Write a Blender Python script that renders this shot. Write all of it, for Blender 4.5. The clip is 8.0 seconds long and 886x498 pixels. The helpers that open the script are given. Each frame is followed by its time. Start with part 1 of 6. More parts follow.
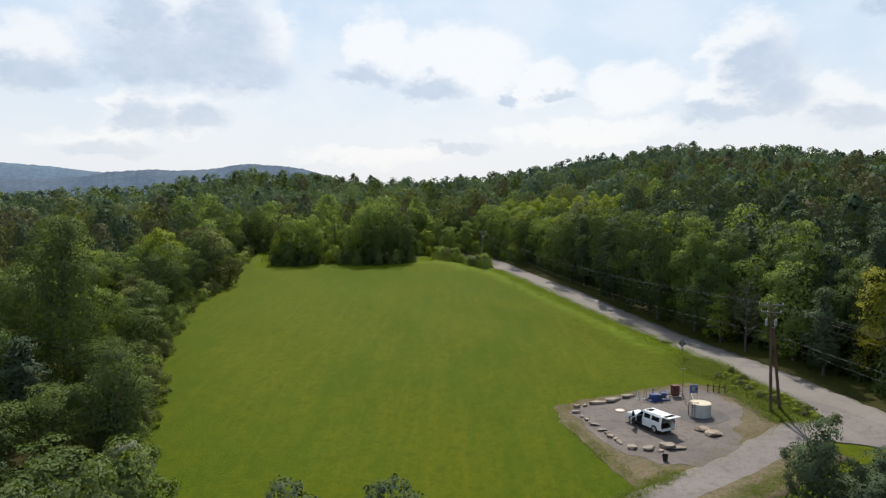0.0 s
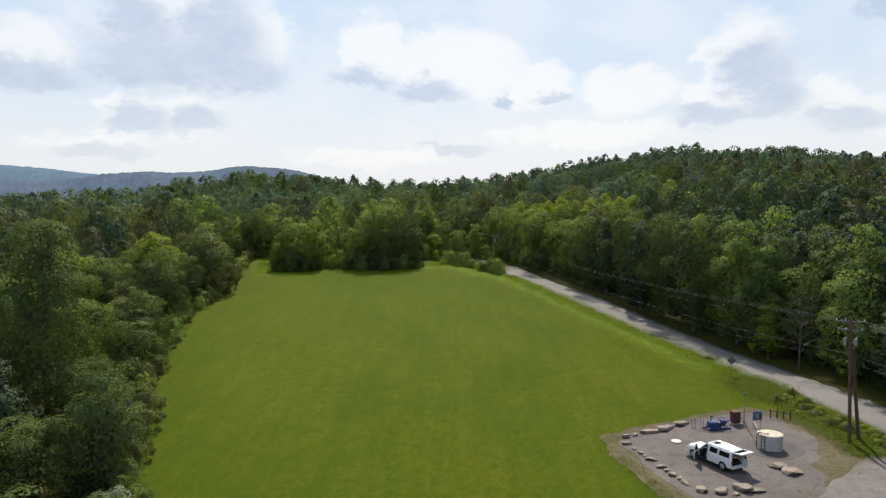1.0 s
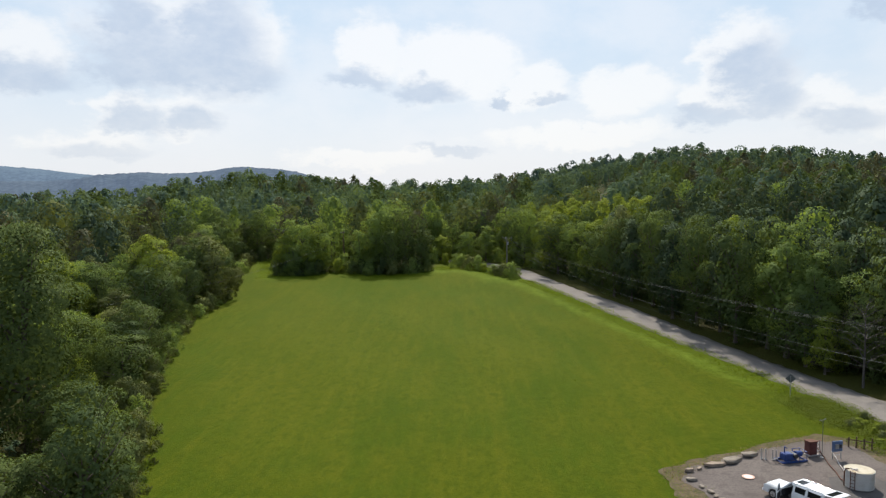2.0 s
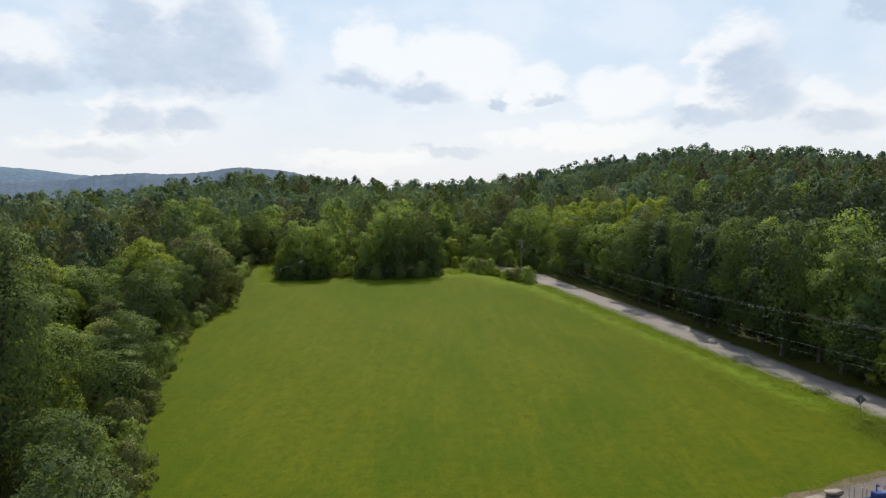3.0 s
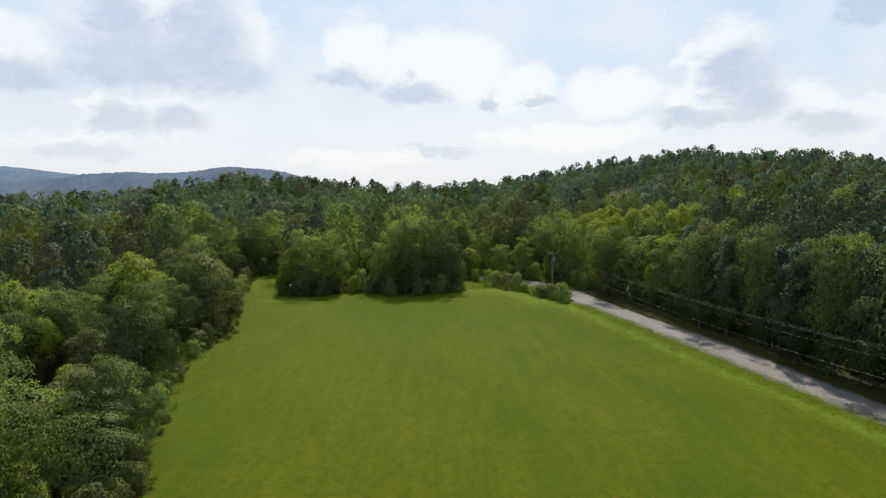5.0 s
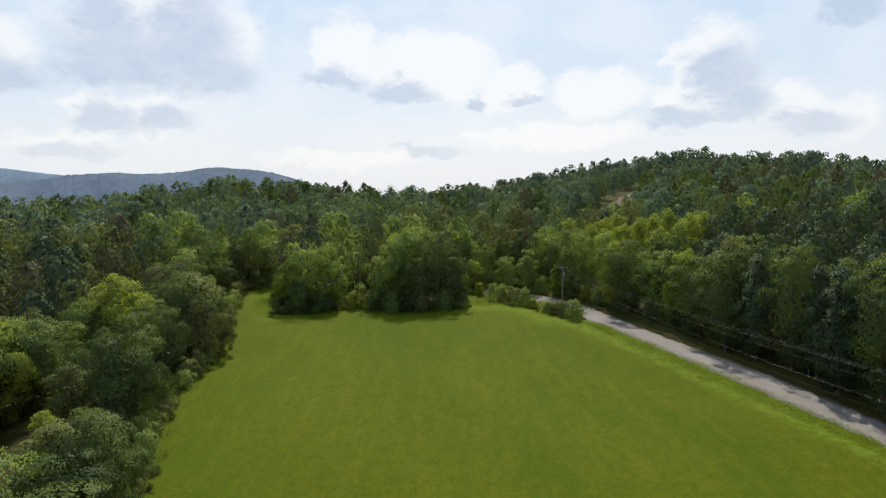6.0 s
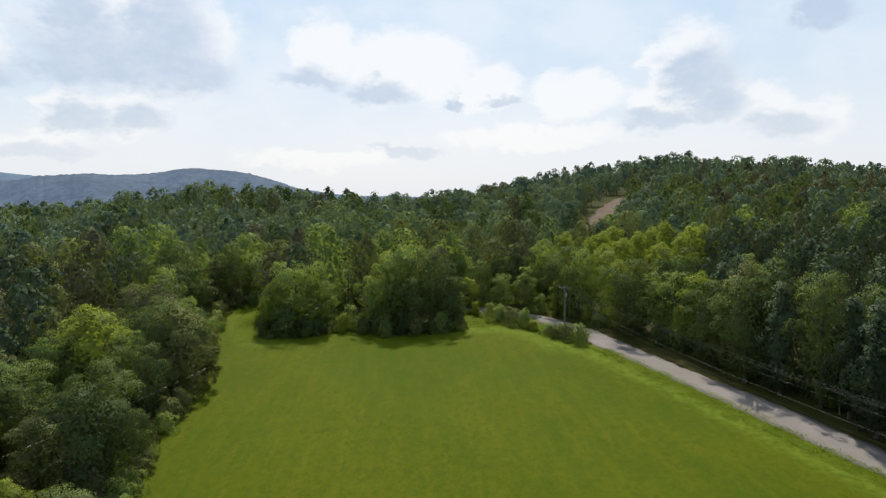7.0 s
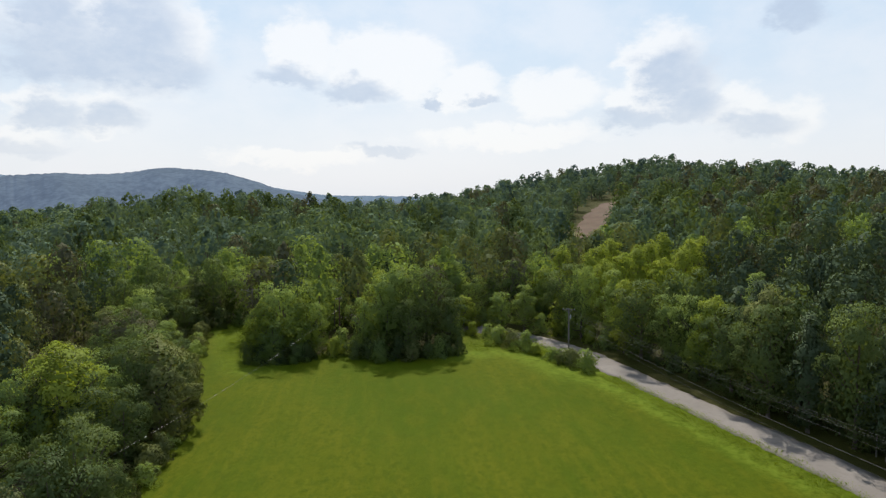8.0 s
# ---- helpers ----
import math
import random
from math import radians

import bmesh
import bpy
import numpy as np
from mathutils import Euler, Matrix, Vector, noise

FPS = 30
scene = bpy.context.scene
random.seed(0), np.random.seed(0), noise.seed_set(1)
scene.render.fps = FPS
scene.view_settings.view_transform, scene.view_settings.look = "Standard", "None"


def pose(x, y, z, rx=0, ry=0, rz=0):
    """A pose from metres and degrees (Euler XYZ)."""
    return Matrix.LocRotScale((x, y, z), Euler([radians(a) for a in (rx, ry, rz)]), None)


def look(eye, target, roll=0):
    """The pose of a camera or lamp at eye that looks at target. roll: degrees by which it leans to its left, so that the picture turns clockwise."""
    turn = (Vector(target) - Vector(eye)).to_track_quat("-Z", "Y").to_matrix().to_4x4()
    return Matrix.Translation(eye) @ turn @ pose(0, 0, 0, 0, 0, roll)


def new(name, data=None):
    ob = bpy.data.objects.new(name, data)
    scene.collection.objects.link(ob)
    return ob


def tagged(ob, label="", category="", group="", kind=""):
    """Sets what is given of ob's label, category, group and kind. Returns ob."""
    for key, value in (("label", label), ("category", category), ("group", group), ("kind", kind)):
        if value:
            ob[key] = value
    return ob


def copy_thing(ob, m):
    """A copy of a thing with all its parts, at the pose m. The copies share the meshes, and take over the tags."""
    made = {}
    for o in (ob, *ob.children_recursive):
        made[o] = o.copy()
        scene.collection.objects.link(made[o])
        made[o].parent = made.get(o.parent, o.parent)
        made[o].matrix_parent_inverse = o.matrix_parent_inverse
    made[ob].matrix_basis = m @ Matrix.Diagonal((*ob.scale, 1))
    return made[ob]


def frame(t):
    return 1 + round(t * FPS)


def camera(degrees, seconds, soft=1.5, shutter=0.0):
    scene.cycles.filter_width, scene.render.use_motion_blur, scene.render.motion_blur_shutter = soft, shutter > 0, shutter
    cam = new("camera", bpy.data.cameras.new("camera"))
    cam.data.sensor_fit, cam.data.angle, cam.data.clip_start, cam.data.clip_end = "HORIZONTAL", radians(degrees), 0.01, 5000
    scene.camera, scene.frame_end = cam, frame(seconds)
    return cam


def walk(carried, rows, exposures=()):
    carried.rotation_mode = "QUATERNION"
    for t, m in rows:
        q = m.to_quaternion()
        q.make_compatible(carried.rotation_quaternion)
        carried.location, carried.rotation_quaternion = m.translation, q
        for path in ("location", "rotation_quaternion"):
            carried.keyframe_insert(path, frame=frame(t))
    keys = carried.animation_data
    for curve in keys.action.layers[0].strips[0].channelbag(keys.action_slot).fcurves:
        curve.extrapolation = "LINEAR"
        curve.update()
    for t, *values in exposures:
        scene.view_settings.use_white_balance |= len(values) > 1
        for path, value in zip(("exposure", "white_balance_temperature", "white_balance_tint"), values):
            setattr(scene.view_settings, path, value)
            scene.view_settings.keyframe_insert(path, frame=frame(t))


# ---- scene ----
# ---- camera and walk ----
cam = camera(65.0, 8.0, soft=1.3)
PATH = [
    (0, (4.005, -8.461, 23.061), (3.969, -6.467, 22.914), -0.4),
    (0.5, (2.163, -3.981, 23.093), (2.135, -1.987, 22.948), -0.4),
    (1, (0.44, 0.515, 23.066), (0.415, 2.51, 22.925), -0.4),
    (1.5, (-1.367, 4.856, 23.098), (-1.387, 6.851, 22.958), -0.4),
    (3, (-6.264, 17.054, 23.025), (-6.273, 19.049, 22.889), -0.4),
    (3.5, (-7.995, 21.249, 23.069), (-7.999, 23.244, 22.933), -0.3),
    (4, (-9.716, 25.498, 23.089), (-9.715, 27.494, 22.953), -0.3),
    (4.5, (-11.501, 29.589, 23.714), (-11.491, 31.585, 23.578), -0.2),
    (6, (-16.233, 41.22, 27.17), (-16.18, 43.215, 27.033), -0.3),
    (6.5, (-17.826, 45.122, 28.737), (-17.742, 47.116, 28.6), -0.3),
    (7, (-19.39, 48.924, 30.327), (-19.275, 50.916, 30.191), -0.3),
    (7.5, (-20.738, 52.545, 31.936), (-20.592, 54.535, 31.799), -0.4),
    (8, (-22.378, 56.651, 33.619), (-22.201, 58.639, 33.48), -0.3),
]
walk(cam, [(t, look(eye, target, roll)) for t, eye, target, roll in PATH], [(0, 0.10), (8, 0.10)])

# ---- world and sun ----
SUN_AZ, SUN_EL = -0.02, 51.0        # tangent of the bearing west of ahead; degrees of height
sun_dir = Vector((-SUN_AZ, 1.0, 0)).normalized() * math.cos(radians(SUN_EL)) + Vector((0, 0, math.sin(radians(SUN_EL))))


def nodes_of(owner):
    owner.use_nodes = True
    tree = owner.node_tree
    tree.nodes.clear()
    return tree


class Net:
    """Shortcuts for wiring nodes."""

    def __init__(self, owner):
        self.tree = nodes_of(owner)

    def add(self, kind):
        return self.tree.nodes.new(kind)

    def link(self, a, b):
        self.tree.links.new(a, b)

    def put(self, socket, value):
        if isinstance(value, bpy.types.NodeSocket):
            self.link(value, socket)
        else:
            socket.default_value = value

    def math(self, op, a, b=0.0, c=0.0, clamp=False):
        node = self.add("ShaderNodeMath")
        node.operation, node.use_clamp = op, clamp
        for socket, value in zip(node.inputs, (a, b, c)):
            self.put(socket, value)
        return node.outputs[0]

    def mix(self, fac, a, b, blend="MIX"):
        node = self.add("ShaderNodeMix")
        node.data_type, node.blend_type = "RGBA", blend
        self.put(node.inputs[0], fac)
        for socket, value in ((node.inputs[6], a), (node.inputs[7], b)):
            self.put(socket, (*value, 1) if isinstance(value, tuple) and len(value) == 3 else value)
        return node.outputs[2]

    def noise(self, vector, scale, detail=3.0, rough=0.55):
        node = self.add("ShaderNodeTexNoise")
        if vector is not None:
            self.link(vector, node.inputs["Vector"])
        node.inputs["Scale"].default_value = scale
        node.inputs["Detail"].default_value = detail
        node.inputs["Roughness"].default_value = rough
        return node.outputs["Fac"]

    def step(self, value, low, high, out_low=0.0, out_high=1.0):
        node = self.add("ShaderNodeMapRange")
        node.interpolation_type = "SMOOTHSTEP"
        self.put(node.inputs[0], value)
        for socket, number in zip(node.inputs[1:5], (low, high, out_low, out_high)):
            socket.default_value = number
        return node.outputs[0]


def build_sky():
    world = bpy.data.worlds.new("sky")
    scene.world = world
    net = Net(world)
    sky = net.add("ShaderNodeTexSky")
    sky.sky_type, sky.sun_disc = "NISHITA", False
    sky.sun_elevation = radians(SUN_EL)
    sky.sun_rotation = math.atan2(sun_dir.x, sun_dir.y)
    sky.dust_density = 2.5
    sky.air_density = 1.2
    coord = net.add("ShaderNodeTexCoord").outputs["Generated"]
    split = net.add("ShaderNodeSeparateXYZ")
    net.link(coord, split.inputs[0])
    x, y, z = split.outputs
    bearing = net.math("MULTIPLY", net.math("ARCTAN2", x, y), 57.29578)
    height = net.math("MULTIPLY", net.math("ARCSINE", z), 57.29578)
    stretch = net.add("ShaderNodeVectorMath")
    stretch.operation = "MULTIPLY"
    stretch.inputs[1].default_value = (1.0, 1.0, 1.7)
    net.link(coord, stretch.inputs[0])
    lump = stretch.outputs[0]
    wisp, puff, curl = net.noise(lump, 8.0, 8.0, 0.62), net.noise(lump, 21.0, 8.0, 0.62), net.noise(lump, 13.0, 5.0, 0.55)
    fleece = net.noise(lump, 46.0, 6.0, 0.6)
    bearing_warped = net.math("ADD", bearing, net.math("ADD", net.math("MULTIPLY", net.math("SUBTRACT", puff, 0.5), 3.8), net.math("MULTIPLY", net.math("SUBTRACT", fleece, 0.5), 1.6)))
    height_warped = net.math("ADD", height, net.math("ADD", net.math("MULTIPLY", net.math("SUBTRACT", curl, 0.5), 3.2), net.math("MULTIPLY", net.math("SUBTRACT", fleece, 0.5), 1.3)))

    def heap(puffs, flat):
        """Overlapping puffs as bearing, height, half width, half height in degrees; flat: how level their bases lie."""
        total = None
        for bear, high, wide, tall in puffs:
            dx = net.math("MULTIPLY", net.math("SUBTRACT", bearing_warped, bear), 1 / wide)
            dy = net.math("MULTIPLY", net.math("SUBTRACT", height_warped, high), 1 / tall)
            low = net.math("MULTIPLY", net.math("MINIMUM", dy, 0.0), flat)
            dy = net.math("ADD", dy, low)
            mound = net.math("SUBTRACT", 1.0, net.math("SQRT", net.math("ADD", net.math("MULTIPLY", dx, dx), net.math("MULTIPLY", dy, dy))))
            total = mound if total is None else net.math("SMOOTH_MAX", total, mound, 0.25)
        return total

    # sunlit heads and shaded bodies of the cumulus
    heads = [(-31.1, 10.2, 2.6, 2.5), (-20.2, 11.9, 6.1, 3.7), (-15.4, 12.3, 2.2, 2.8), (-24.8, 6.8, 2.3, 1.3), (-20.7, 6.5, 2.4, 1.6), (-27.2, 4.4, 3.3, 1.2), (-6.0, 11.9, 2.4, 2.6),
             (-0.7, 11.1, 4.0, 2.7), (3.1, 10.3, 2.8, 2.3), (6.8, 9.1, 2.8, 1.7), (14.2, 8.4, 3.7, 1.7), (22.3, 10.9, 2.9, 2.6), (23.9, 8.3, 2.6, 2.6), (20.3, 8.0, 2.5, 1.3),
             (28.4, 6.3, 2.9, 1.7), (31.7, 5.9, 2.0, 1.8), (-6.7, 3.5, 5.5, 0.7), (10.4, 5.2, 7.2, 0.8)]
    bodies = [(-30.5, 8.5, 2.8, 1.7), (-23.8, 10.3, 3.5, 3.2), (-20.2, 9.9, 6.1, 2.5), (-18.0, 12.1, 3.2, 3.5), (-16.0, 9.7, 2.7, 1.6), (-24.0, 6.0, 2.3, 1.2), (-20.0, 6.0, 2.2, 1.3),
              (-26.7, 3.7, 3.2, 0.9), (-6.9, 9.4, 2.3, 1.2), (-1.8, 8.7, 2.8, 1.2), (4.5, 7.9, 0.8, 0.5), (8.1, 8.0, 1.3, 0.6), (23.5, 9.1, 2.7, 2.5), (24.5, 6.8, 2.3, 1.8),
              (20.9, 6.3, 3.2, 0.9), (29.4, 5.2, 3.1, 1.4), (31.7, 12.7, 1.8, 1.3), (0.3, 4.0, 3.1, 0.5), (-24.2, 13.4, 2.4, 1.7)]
    ragged = net.math("ADD", net.math("MULTIPLY", net.math("SUBTRACT", wisp, 0.5), 1.1), net.math("MULTIPLY", net.math("SUBTRACT", puff, 0.5), 1.1))
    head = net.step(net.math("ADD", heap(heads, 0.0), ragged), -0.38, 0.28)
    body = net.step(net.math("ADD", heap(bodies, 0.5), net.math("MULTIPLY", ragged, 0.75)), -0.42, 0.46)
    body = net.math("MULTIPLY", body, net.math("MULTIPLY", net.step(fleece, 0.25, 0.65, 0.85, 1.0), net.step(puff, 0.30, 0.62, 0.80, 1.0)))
    # thin broken cloud between and above them
    veil = net.step(net.noise(lump, 5.0, 8.0, 0.6), 0.34, 0.66)
    haze = net.step(height, 0.5, 15.0, 1.0, 0.0)
    clear = net.mix(haze, (0.62, 0.785, 0.965), (0.90, 0.94, 1.0))
    clear = net.mix(net.math("MULTIPLY", veil, 0.52), clear, (0.93, 0.96, 1.02))
    clear = net.mix(net.math("MULTIPLY", net.step(wisp, 0.50, 0.72), net.step(height, 16.0, 24.0)), clear, (0.60, 0.68, 0.82))
    veil = net.mix(net.math("MULTIPLY", head, 0.85), clear, (1.00, 1.015, 1.04))
    veil = net.mix(net.math("MULTIPLY", body, net.step(height, 2.0, 9.0, 0.45, 0.95)), veil, (0.535, 0.645, 0.815))
    # haze scatters forward: the sky is brightest toward the sun and bluer behind
    veil = net.mix(net.step(y, -0.5, 0.55), net.mix(1.0, veil, (0.58, 0.63, 0.72), "MULTIPLY"), veil)
    air = net.add("ShaderNodeBackground")
    net.link(sky.outputs[0], air.inputs[0])
    air.inputs[1].default_value = 0.10
    cloud = net.add("ShaderNodeBackground")
    net.link(veil, cloud.inputs[0])
    cloud.inputs[1].default_value = 0.91
    blend = net.add("ShaderNodeMixShader")
    blend.inputs[0].default_value = 0.86
    net.link(air.outputs[0], blend.inputs[1])
    net.link(cloud.outputs[0], blend.inputs[2])
    out = net.add("ShaderNodeOutputWorld")
    net.link(blend.outputs[0], out.inputs[0])


build_sky()
lamp = bpy.data.lights.new("sun", "SUN")
lamp.energy, lamp.angle, lamp.color = 5.0, radians(0.55), (1.0, 0.95, 0.86)
new("sun", lamp).matrix_world = look(sun_dir * 300, (0, 0, 0))

# ---- materials ----


def finish(net, shader):
    out = net.add("ShaderNodeOutputMaterial")
    net.link(shader, out.inputs[0])


def surface(name, colour, dark=None, scale=4.0, rough=0.7, metal=0.0, bump=0.2, fine=40.0, spots=0.35):
    """An opaque surface with grain at two scales."""
    mat = bpy.data.materials.new(name)
    net = Net(mat)
    where = net.add("ShaderNodeTexCoord").outputs["Object"]
    coarse, grain = net.noise(where, scale, 4.0), net.noise(where, fine, 3.0)
    dark = dark or tuple(c * 0.7 for c in colour)
    tint = net.mix(net.math("MULTIPLY", net.step(coarse, 0.35, 0.7), spots * 2, clamp=True), colour, dark)
    tint = net.mix(net.math("MULTIPLY", grain, spots), tint, tuple(c * 0.6 for c in colour))
    shade = net.add("ShaderNodeBsdfPrincipled")
    net.link(tint, shade.inputs["Base Color"])
    net.put(shade.inputs["Roughness"], net.step(coarse, 0.2, 0.8, max(rough - 0.1, 0.02), min(rough + 0.1, 1)))
    shade.inputs["Metallic"].default_value = metal
    if bump:
        relief = net.add("ShaderNodeBump")
        relief.inputs["Strength"].default_value = bump
        relief.inputs["Distance"].default_value = 0.02
        net.link(grain, relief.inputs["Height"])
        net.link(relief.outputs[0], shade.inputs["Normal"])
    finish(net, shade.outputs[0])
    return mat


def foliage(name, colour, other, through_light=0.32, gloss=0.02):
    """Leaves: colour by leaf, by branch and by plant."""
    mat = bpy.data.materials.new(name)
    net = Net(mat)
    geo = net.add("ShaderNodeNewGeometry")
    info = net.add("ShaderNodeObjectInfo")
    stand = net.noise(geo.outputs["Position"], 0.085, 2.0)
    branch = net.noise(geo.outputs["Position"], 0.6, 2.0)
    tone = net.add("ShaderNodeAttribute")
    tone.attribute_name = "tone"
    joined = net.math("GREATER_THAN", tone.outputs["Fac"], 0.5)
    own = net.math("ADD", net.math("MULTIPLY", net.math("SUBTRACT", 1.0, joined), info.outputs["Random"]), net.math("MULTIPLY", joined, net.math("SUBTRACT", tone.outputs["Fac"], 1.0)))
    plant = net.math("ADD", net.math("MULTIPLY", own, 0.88), net.math("MULTIPLY", net.math("SUBTRACT", net.step(stand, 0.32, 0.68), 0.5), 0.4), clamp=True)
    tint = net.mix(plant, colour, other)
    tint = net.mix(net.math("MULTIPLY", net.step(branch, 0.4, 0.75), 0.25), tint, tuple(min(c * 1.5 + 0.01, 1) for c in other))
    leaf = geo.outputs["Random Per Island"]
    tint = net.mix(net.math("MULTIPLY", leaf, 0.22), tint, tuple(c * 0.5 for c in colour))
    flat = net.add("ShaderNodeBsdfDiffuse")
    net.link(tint, flat.inputs[0])
    lit = net.add("ShaderNodeBsdfTranslucent")
    net.link(net.mix(0.7, tint, (other[0] * 1.7, other[1] * 1.7, other[2] * 0.6)), lit.inputs[0])
    first = net.add("ShaderNodeMixShader")
    first.inputs[0].default_value = through_light
    net.link(flat.outputs[0], first.inputs[1])
    net.link(lit.outputs[0], first.inputs[2])
    sheen = net.add("ShaderNodeBsdfGlossy")
    sheen.inputs["Roughness"].default_value = 0.45
    sheen.inputs[0].default_value = (0.30, 0.32, 0.28, 1)
    second = net.add("ShaderNodeMixShader")
    second.inputs[0].default_value = gloss * 0.5
    net.link(first.outputs[0], second.inputs[1])
    net.link(sheen.outputs[0], second.inputs[2])
    finish(net, second.outputs[0])
    return mat


def ground_material():
    """Mown meadow in the open, shade-darkened leaf litter under the trees, by the attribute 'meadow'."""
    mat = bpy.data.materials.new("meadow_grass")
    net = Net(mat)
    geo = net.add("ShaderNodeNewGeometry")
    where = geo.outputs["Position"]
    split = net.add("ShaderNodeSeparateXYZ")
    net.link(where, split.inputs[0])
    lie = net.add("ShaderNodeVectorMath")
    lie.operation = "MULTIPLY"
    lie.inputs[1].default_value = (1.0, 0.5, 1.0)
    net.link(where, lie.inputs[0])
    lie = lie.outputs[0]
    big, mid = net.noise(lie, 0.055, 4.0, 0.6), net.noise(lie, 0.38, 5.0, 0.62)
    clump, speck = net.noise(lie, 1.3, 5.0, 0.68), net.noise(lie, 3.6, 4.0, 0.7)
    tuft, blade = net.noise(where, 1.1, 5.0, 0.7), net.noise(where, 7.0, 4.0, 0.75)
    # mowing passes run up the field, each a little lighter or darker
    turn = net.add("ShaderNodeMapping")
    turn.inputs["Rotation"].default_value = (0, 0, -0.07)
    turn.inputs["Scale"].default_value = (0.75, 0.035, 1.0)
    net.link(where, turn.inputs["Vector"])
    lane = net.noise(turn.outputs[0], 1.0, 4.0, 0.6)
    tint = net.mix(net.step(big, 0.40, 0.60), (0.0370, 0.0625, 0.0020), (0.0620, 0.0745, 0.0028))
    tint = net.mix(net.math("MULTIPLY", net.step(mid, 0.44, 0.66), 0.55), tint, (0.0690, 0.0750, 0.0032))
    tint = net.mix(net.math("MULTIPLY", net.step(lane, 0.44, 0.66), net.step(big, 0.30, 0.60, 0.25, 0.65)), tint, (0.0850, 0.0875, 0.0050))
    tint = net.mix(net.math("MULTIPLY", net.step(clump, 0.48, 0.60), 0.55), tint, (0.0300, 0.0490, 0.0013))
    tint = net.mix(net.math("MULTIPLY", net.step(speck, 0.49, 0.64), 0.45), tint, (0.0850, 0.0920, 0.0030))
    tint = net.mix(net.math("MULTIPLY", net.step(tuft, 0.52, 0.64), 0.50), tint, (0.0280, 0.0450, 0.0013))
    tint = net.mix(net.math("MULTIPLY", net.step(blade, 0.42, 0.66), 0.50), tint, (0.0260, 0.0430, 0.0013))
    tint = net.mix(net.math("MULTIPLY", net.step(net.noise(where, 1.9, 2.0, 0.5), 0.71, 0.75), 0.8), tint, (0.0170, 0.0260, 0.0020))
    rough = net.add("ShaderNodeAttribute")
    rough.attribute_name = "long_grass"
    tall = net.math("MULTIPLY", rough.outputs["Fac"], net.step(net.noise(where, 0.5, 5.0, 0.65), 0.34, 0.58, 0.35, 1.0))
    tint = net.mix(tall, tint, net.mix(net.step(tuft, 0.42, 0.62), (0.104, 0.140, 0.013), (0.060, 0.092, 0.006)))
    # litter browns set extra dark, with the trees' shade painted in
    litter = net.mix(tuft, (0.021, 0.015, 0.010), (0.027, 0.022, 0.013))
    mask = net.add("ShaderNodeAttribute")
    mask.attribute_name = "meadow"
    tint = net.mix(net.step(mask.outputs["Fac"], 0.35, 0.65), litter, tint)
    shade = net.add("ShaderNodeBsdfPrincipled")
    net.link(tint, shade.inputs["Base Color"])
    shade.inputs["Roughness"].default_value = 0.85
    shade.inputs["Specular IOR Level"].default_value = 0.035
    shade.inputs["Sheen Weight"].default_value = 0.14
    shade.inputs["Sheen Roughness"].default_value = 0.6
    shade.inputs["Sheen Tint"].default_value = (0.50, 0.62, 0.03, 1)
    relief = net.add("ShaderNodeBump")
    relief.inputs["Strength"].default_value = 0.6
    relief.inputs["Distance"].default_value = 0.12
    net.link(net.math("ADD", tuft, blade), relief.inputs["Height"])
    net.link(relief.outputs[0], shade.inputs["Normal"])
    finish(net, shade.outputs[0])
    return mat


def paved(name, colour, pale, dark, fine=9.0, patch=0.5):
    """Asphalt, gravel and bare earth, in world metres."""
    mat = bpy.data.materials.new(name)
    net = Net(mat)
    where = net.add("ShaderNodeNewGeometry").outputs["Position"]
    big, mid, grain = net.noise(where, 0.16, 3.0), net.noise(where, 1.1, 4.0, 0.65), net.noise(where, fine, 4.0, 0.7)
    tint = net.mix(net.step(big, 0.36, 0.66), colour, pale)
    tint = net.mix(net.math("MULTIPLY", net.step(mid, 0.47, 0.68), patch), tint, dark)
    tint = net.mix(net.math("MULTIPLY", net.step(grain, 0.4, 0.72), patch * 1.2), tint, dark)
    shade = net.add("ShaderNodeBsdfPrincipled")
    net.link(tint, shade.inputs["Base Color"])
    shade.inputs["Roughness"].default_value = 0.9
    shade.inputs["Specular IOR Level"].default_value = 0.25
    relief = net.add("ShaderNodeBump")
    relief.inputs["Strength"].default_value = 0.5
    relief.inputs["Distance"].default_value = 0.03
    net.link(grain, relief.inputs["Height"])
    net.link(relief.outputs[0], shade.inputs["Normal"])
    finish(net, shade.outputs[0])
    return mat


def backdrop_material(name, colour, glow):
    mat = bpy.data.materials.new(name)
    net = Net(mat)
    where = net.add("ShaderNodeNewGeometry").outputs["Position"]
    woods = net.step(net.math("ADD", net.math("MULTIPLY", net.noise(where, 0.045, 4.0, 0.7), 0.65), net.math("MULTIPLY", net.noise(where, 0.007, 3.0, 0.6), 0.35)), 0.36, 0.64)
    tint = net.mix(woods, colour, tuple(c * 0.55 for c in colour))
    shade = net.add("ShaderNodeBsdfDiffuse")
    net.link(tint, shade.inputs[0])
    # air haze painted as a blue glow over the ridge's own colour
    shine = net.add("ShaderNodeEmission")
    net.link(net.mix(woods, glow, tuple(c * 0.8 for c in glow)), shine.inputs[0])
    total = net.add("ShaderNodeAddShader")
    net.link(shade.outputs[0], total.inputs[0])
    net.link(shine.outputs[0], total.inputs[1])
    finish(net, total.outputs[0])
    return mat


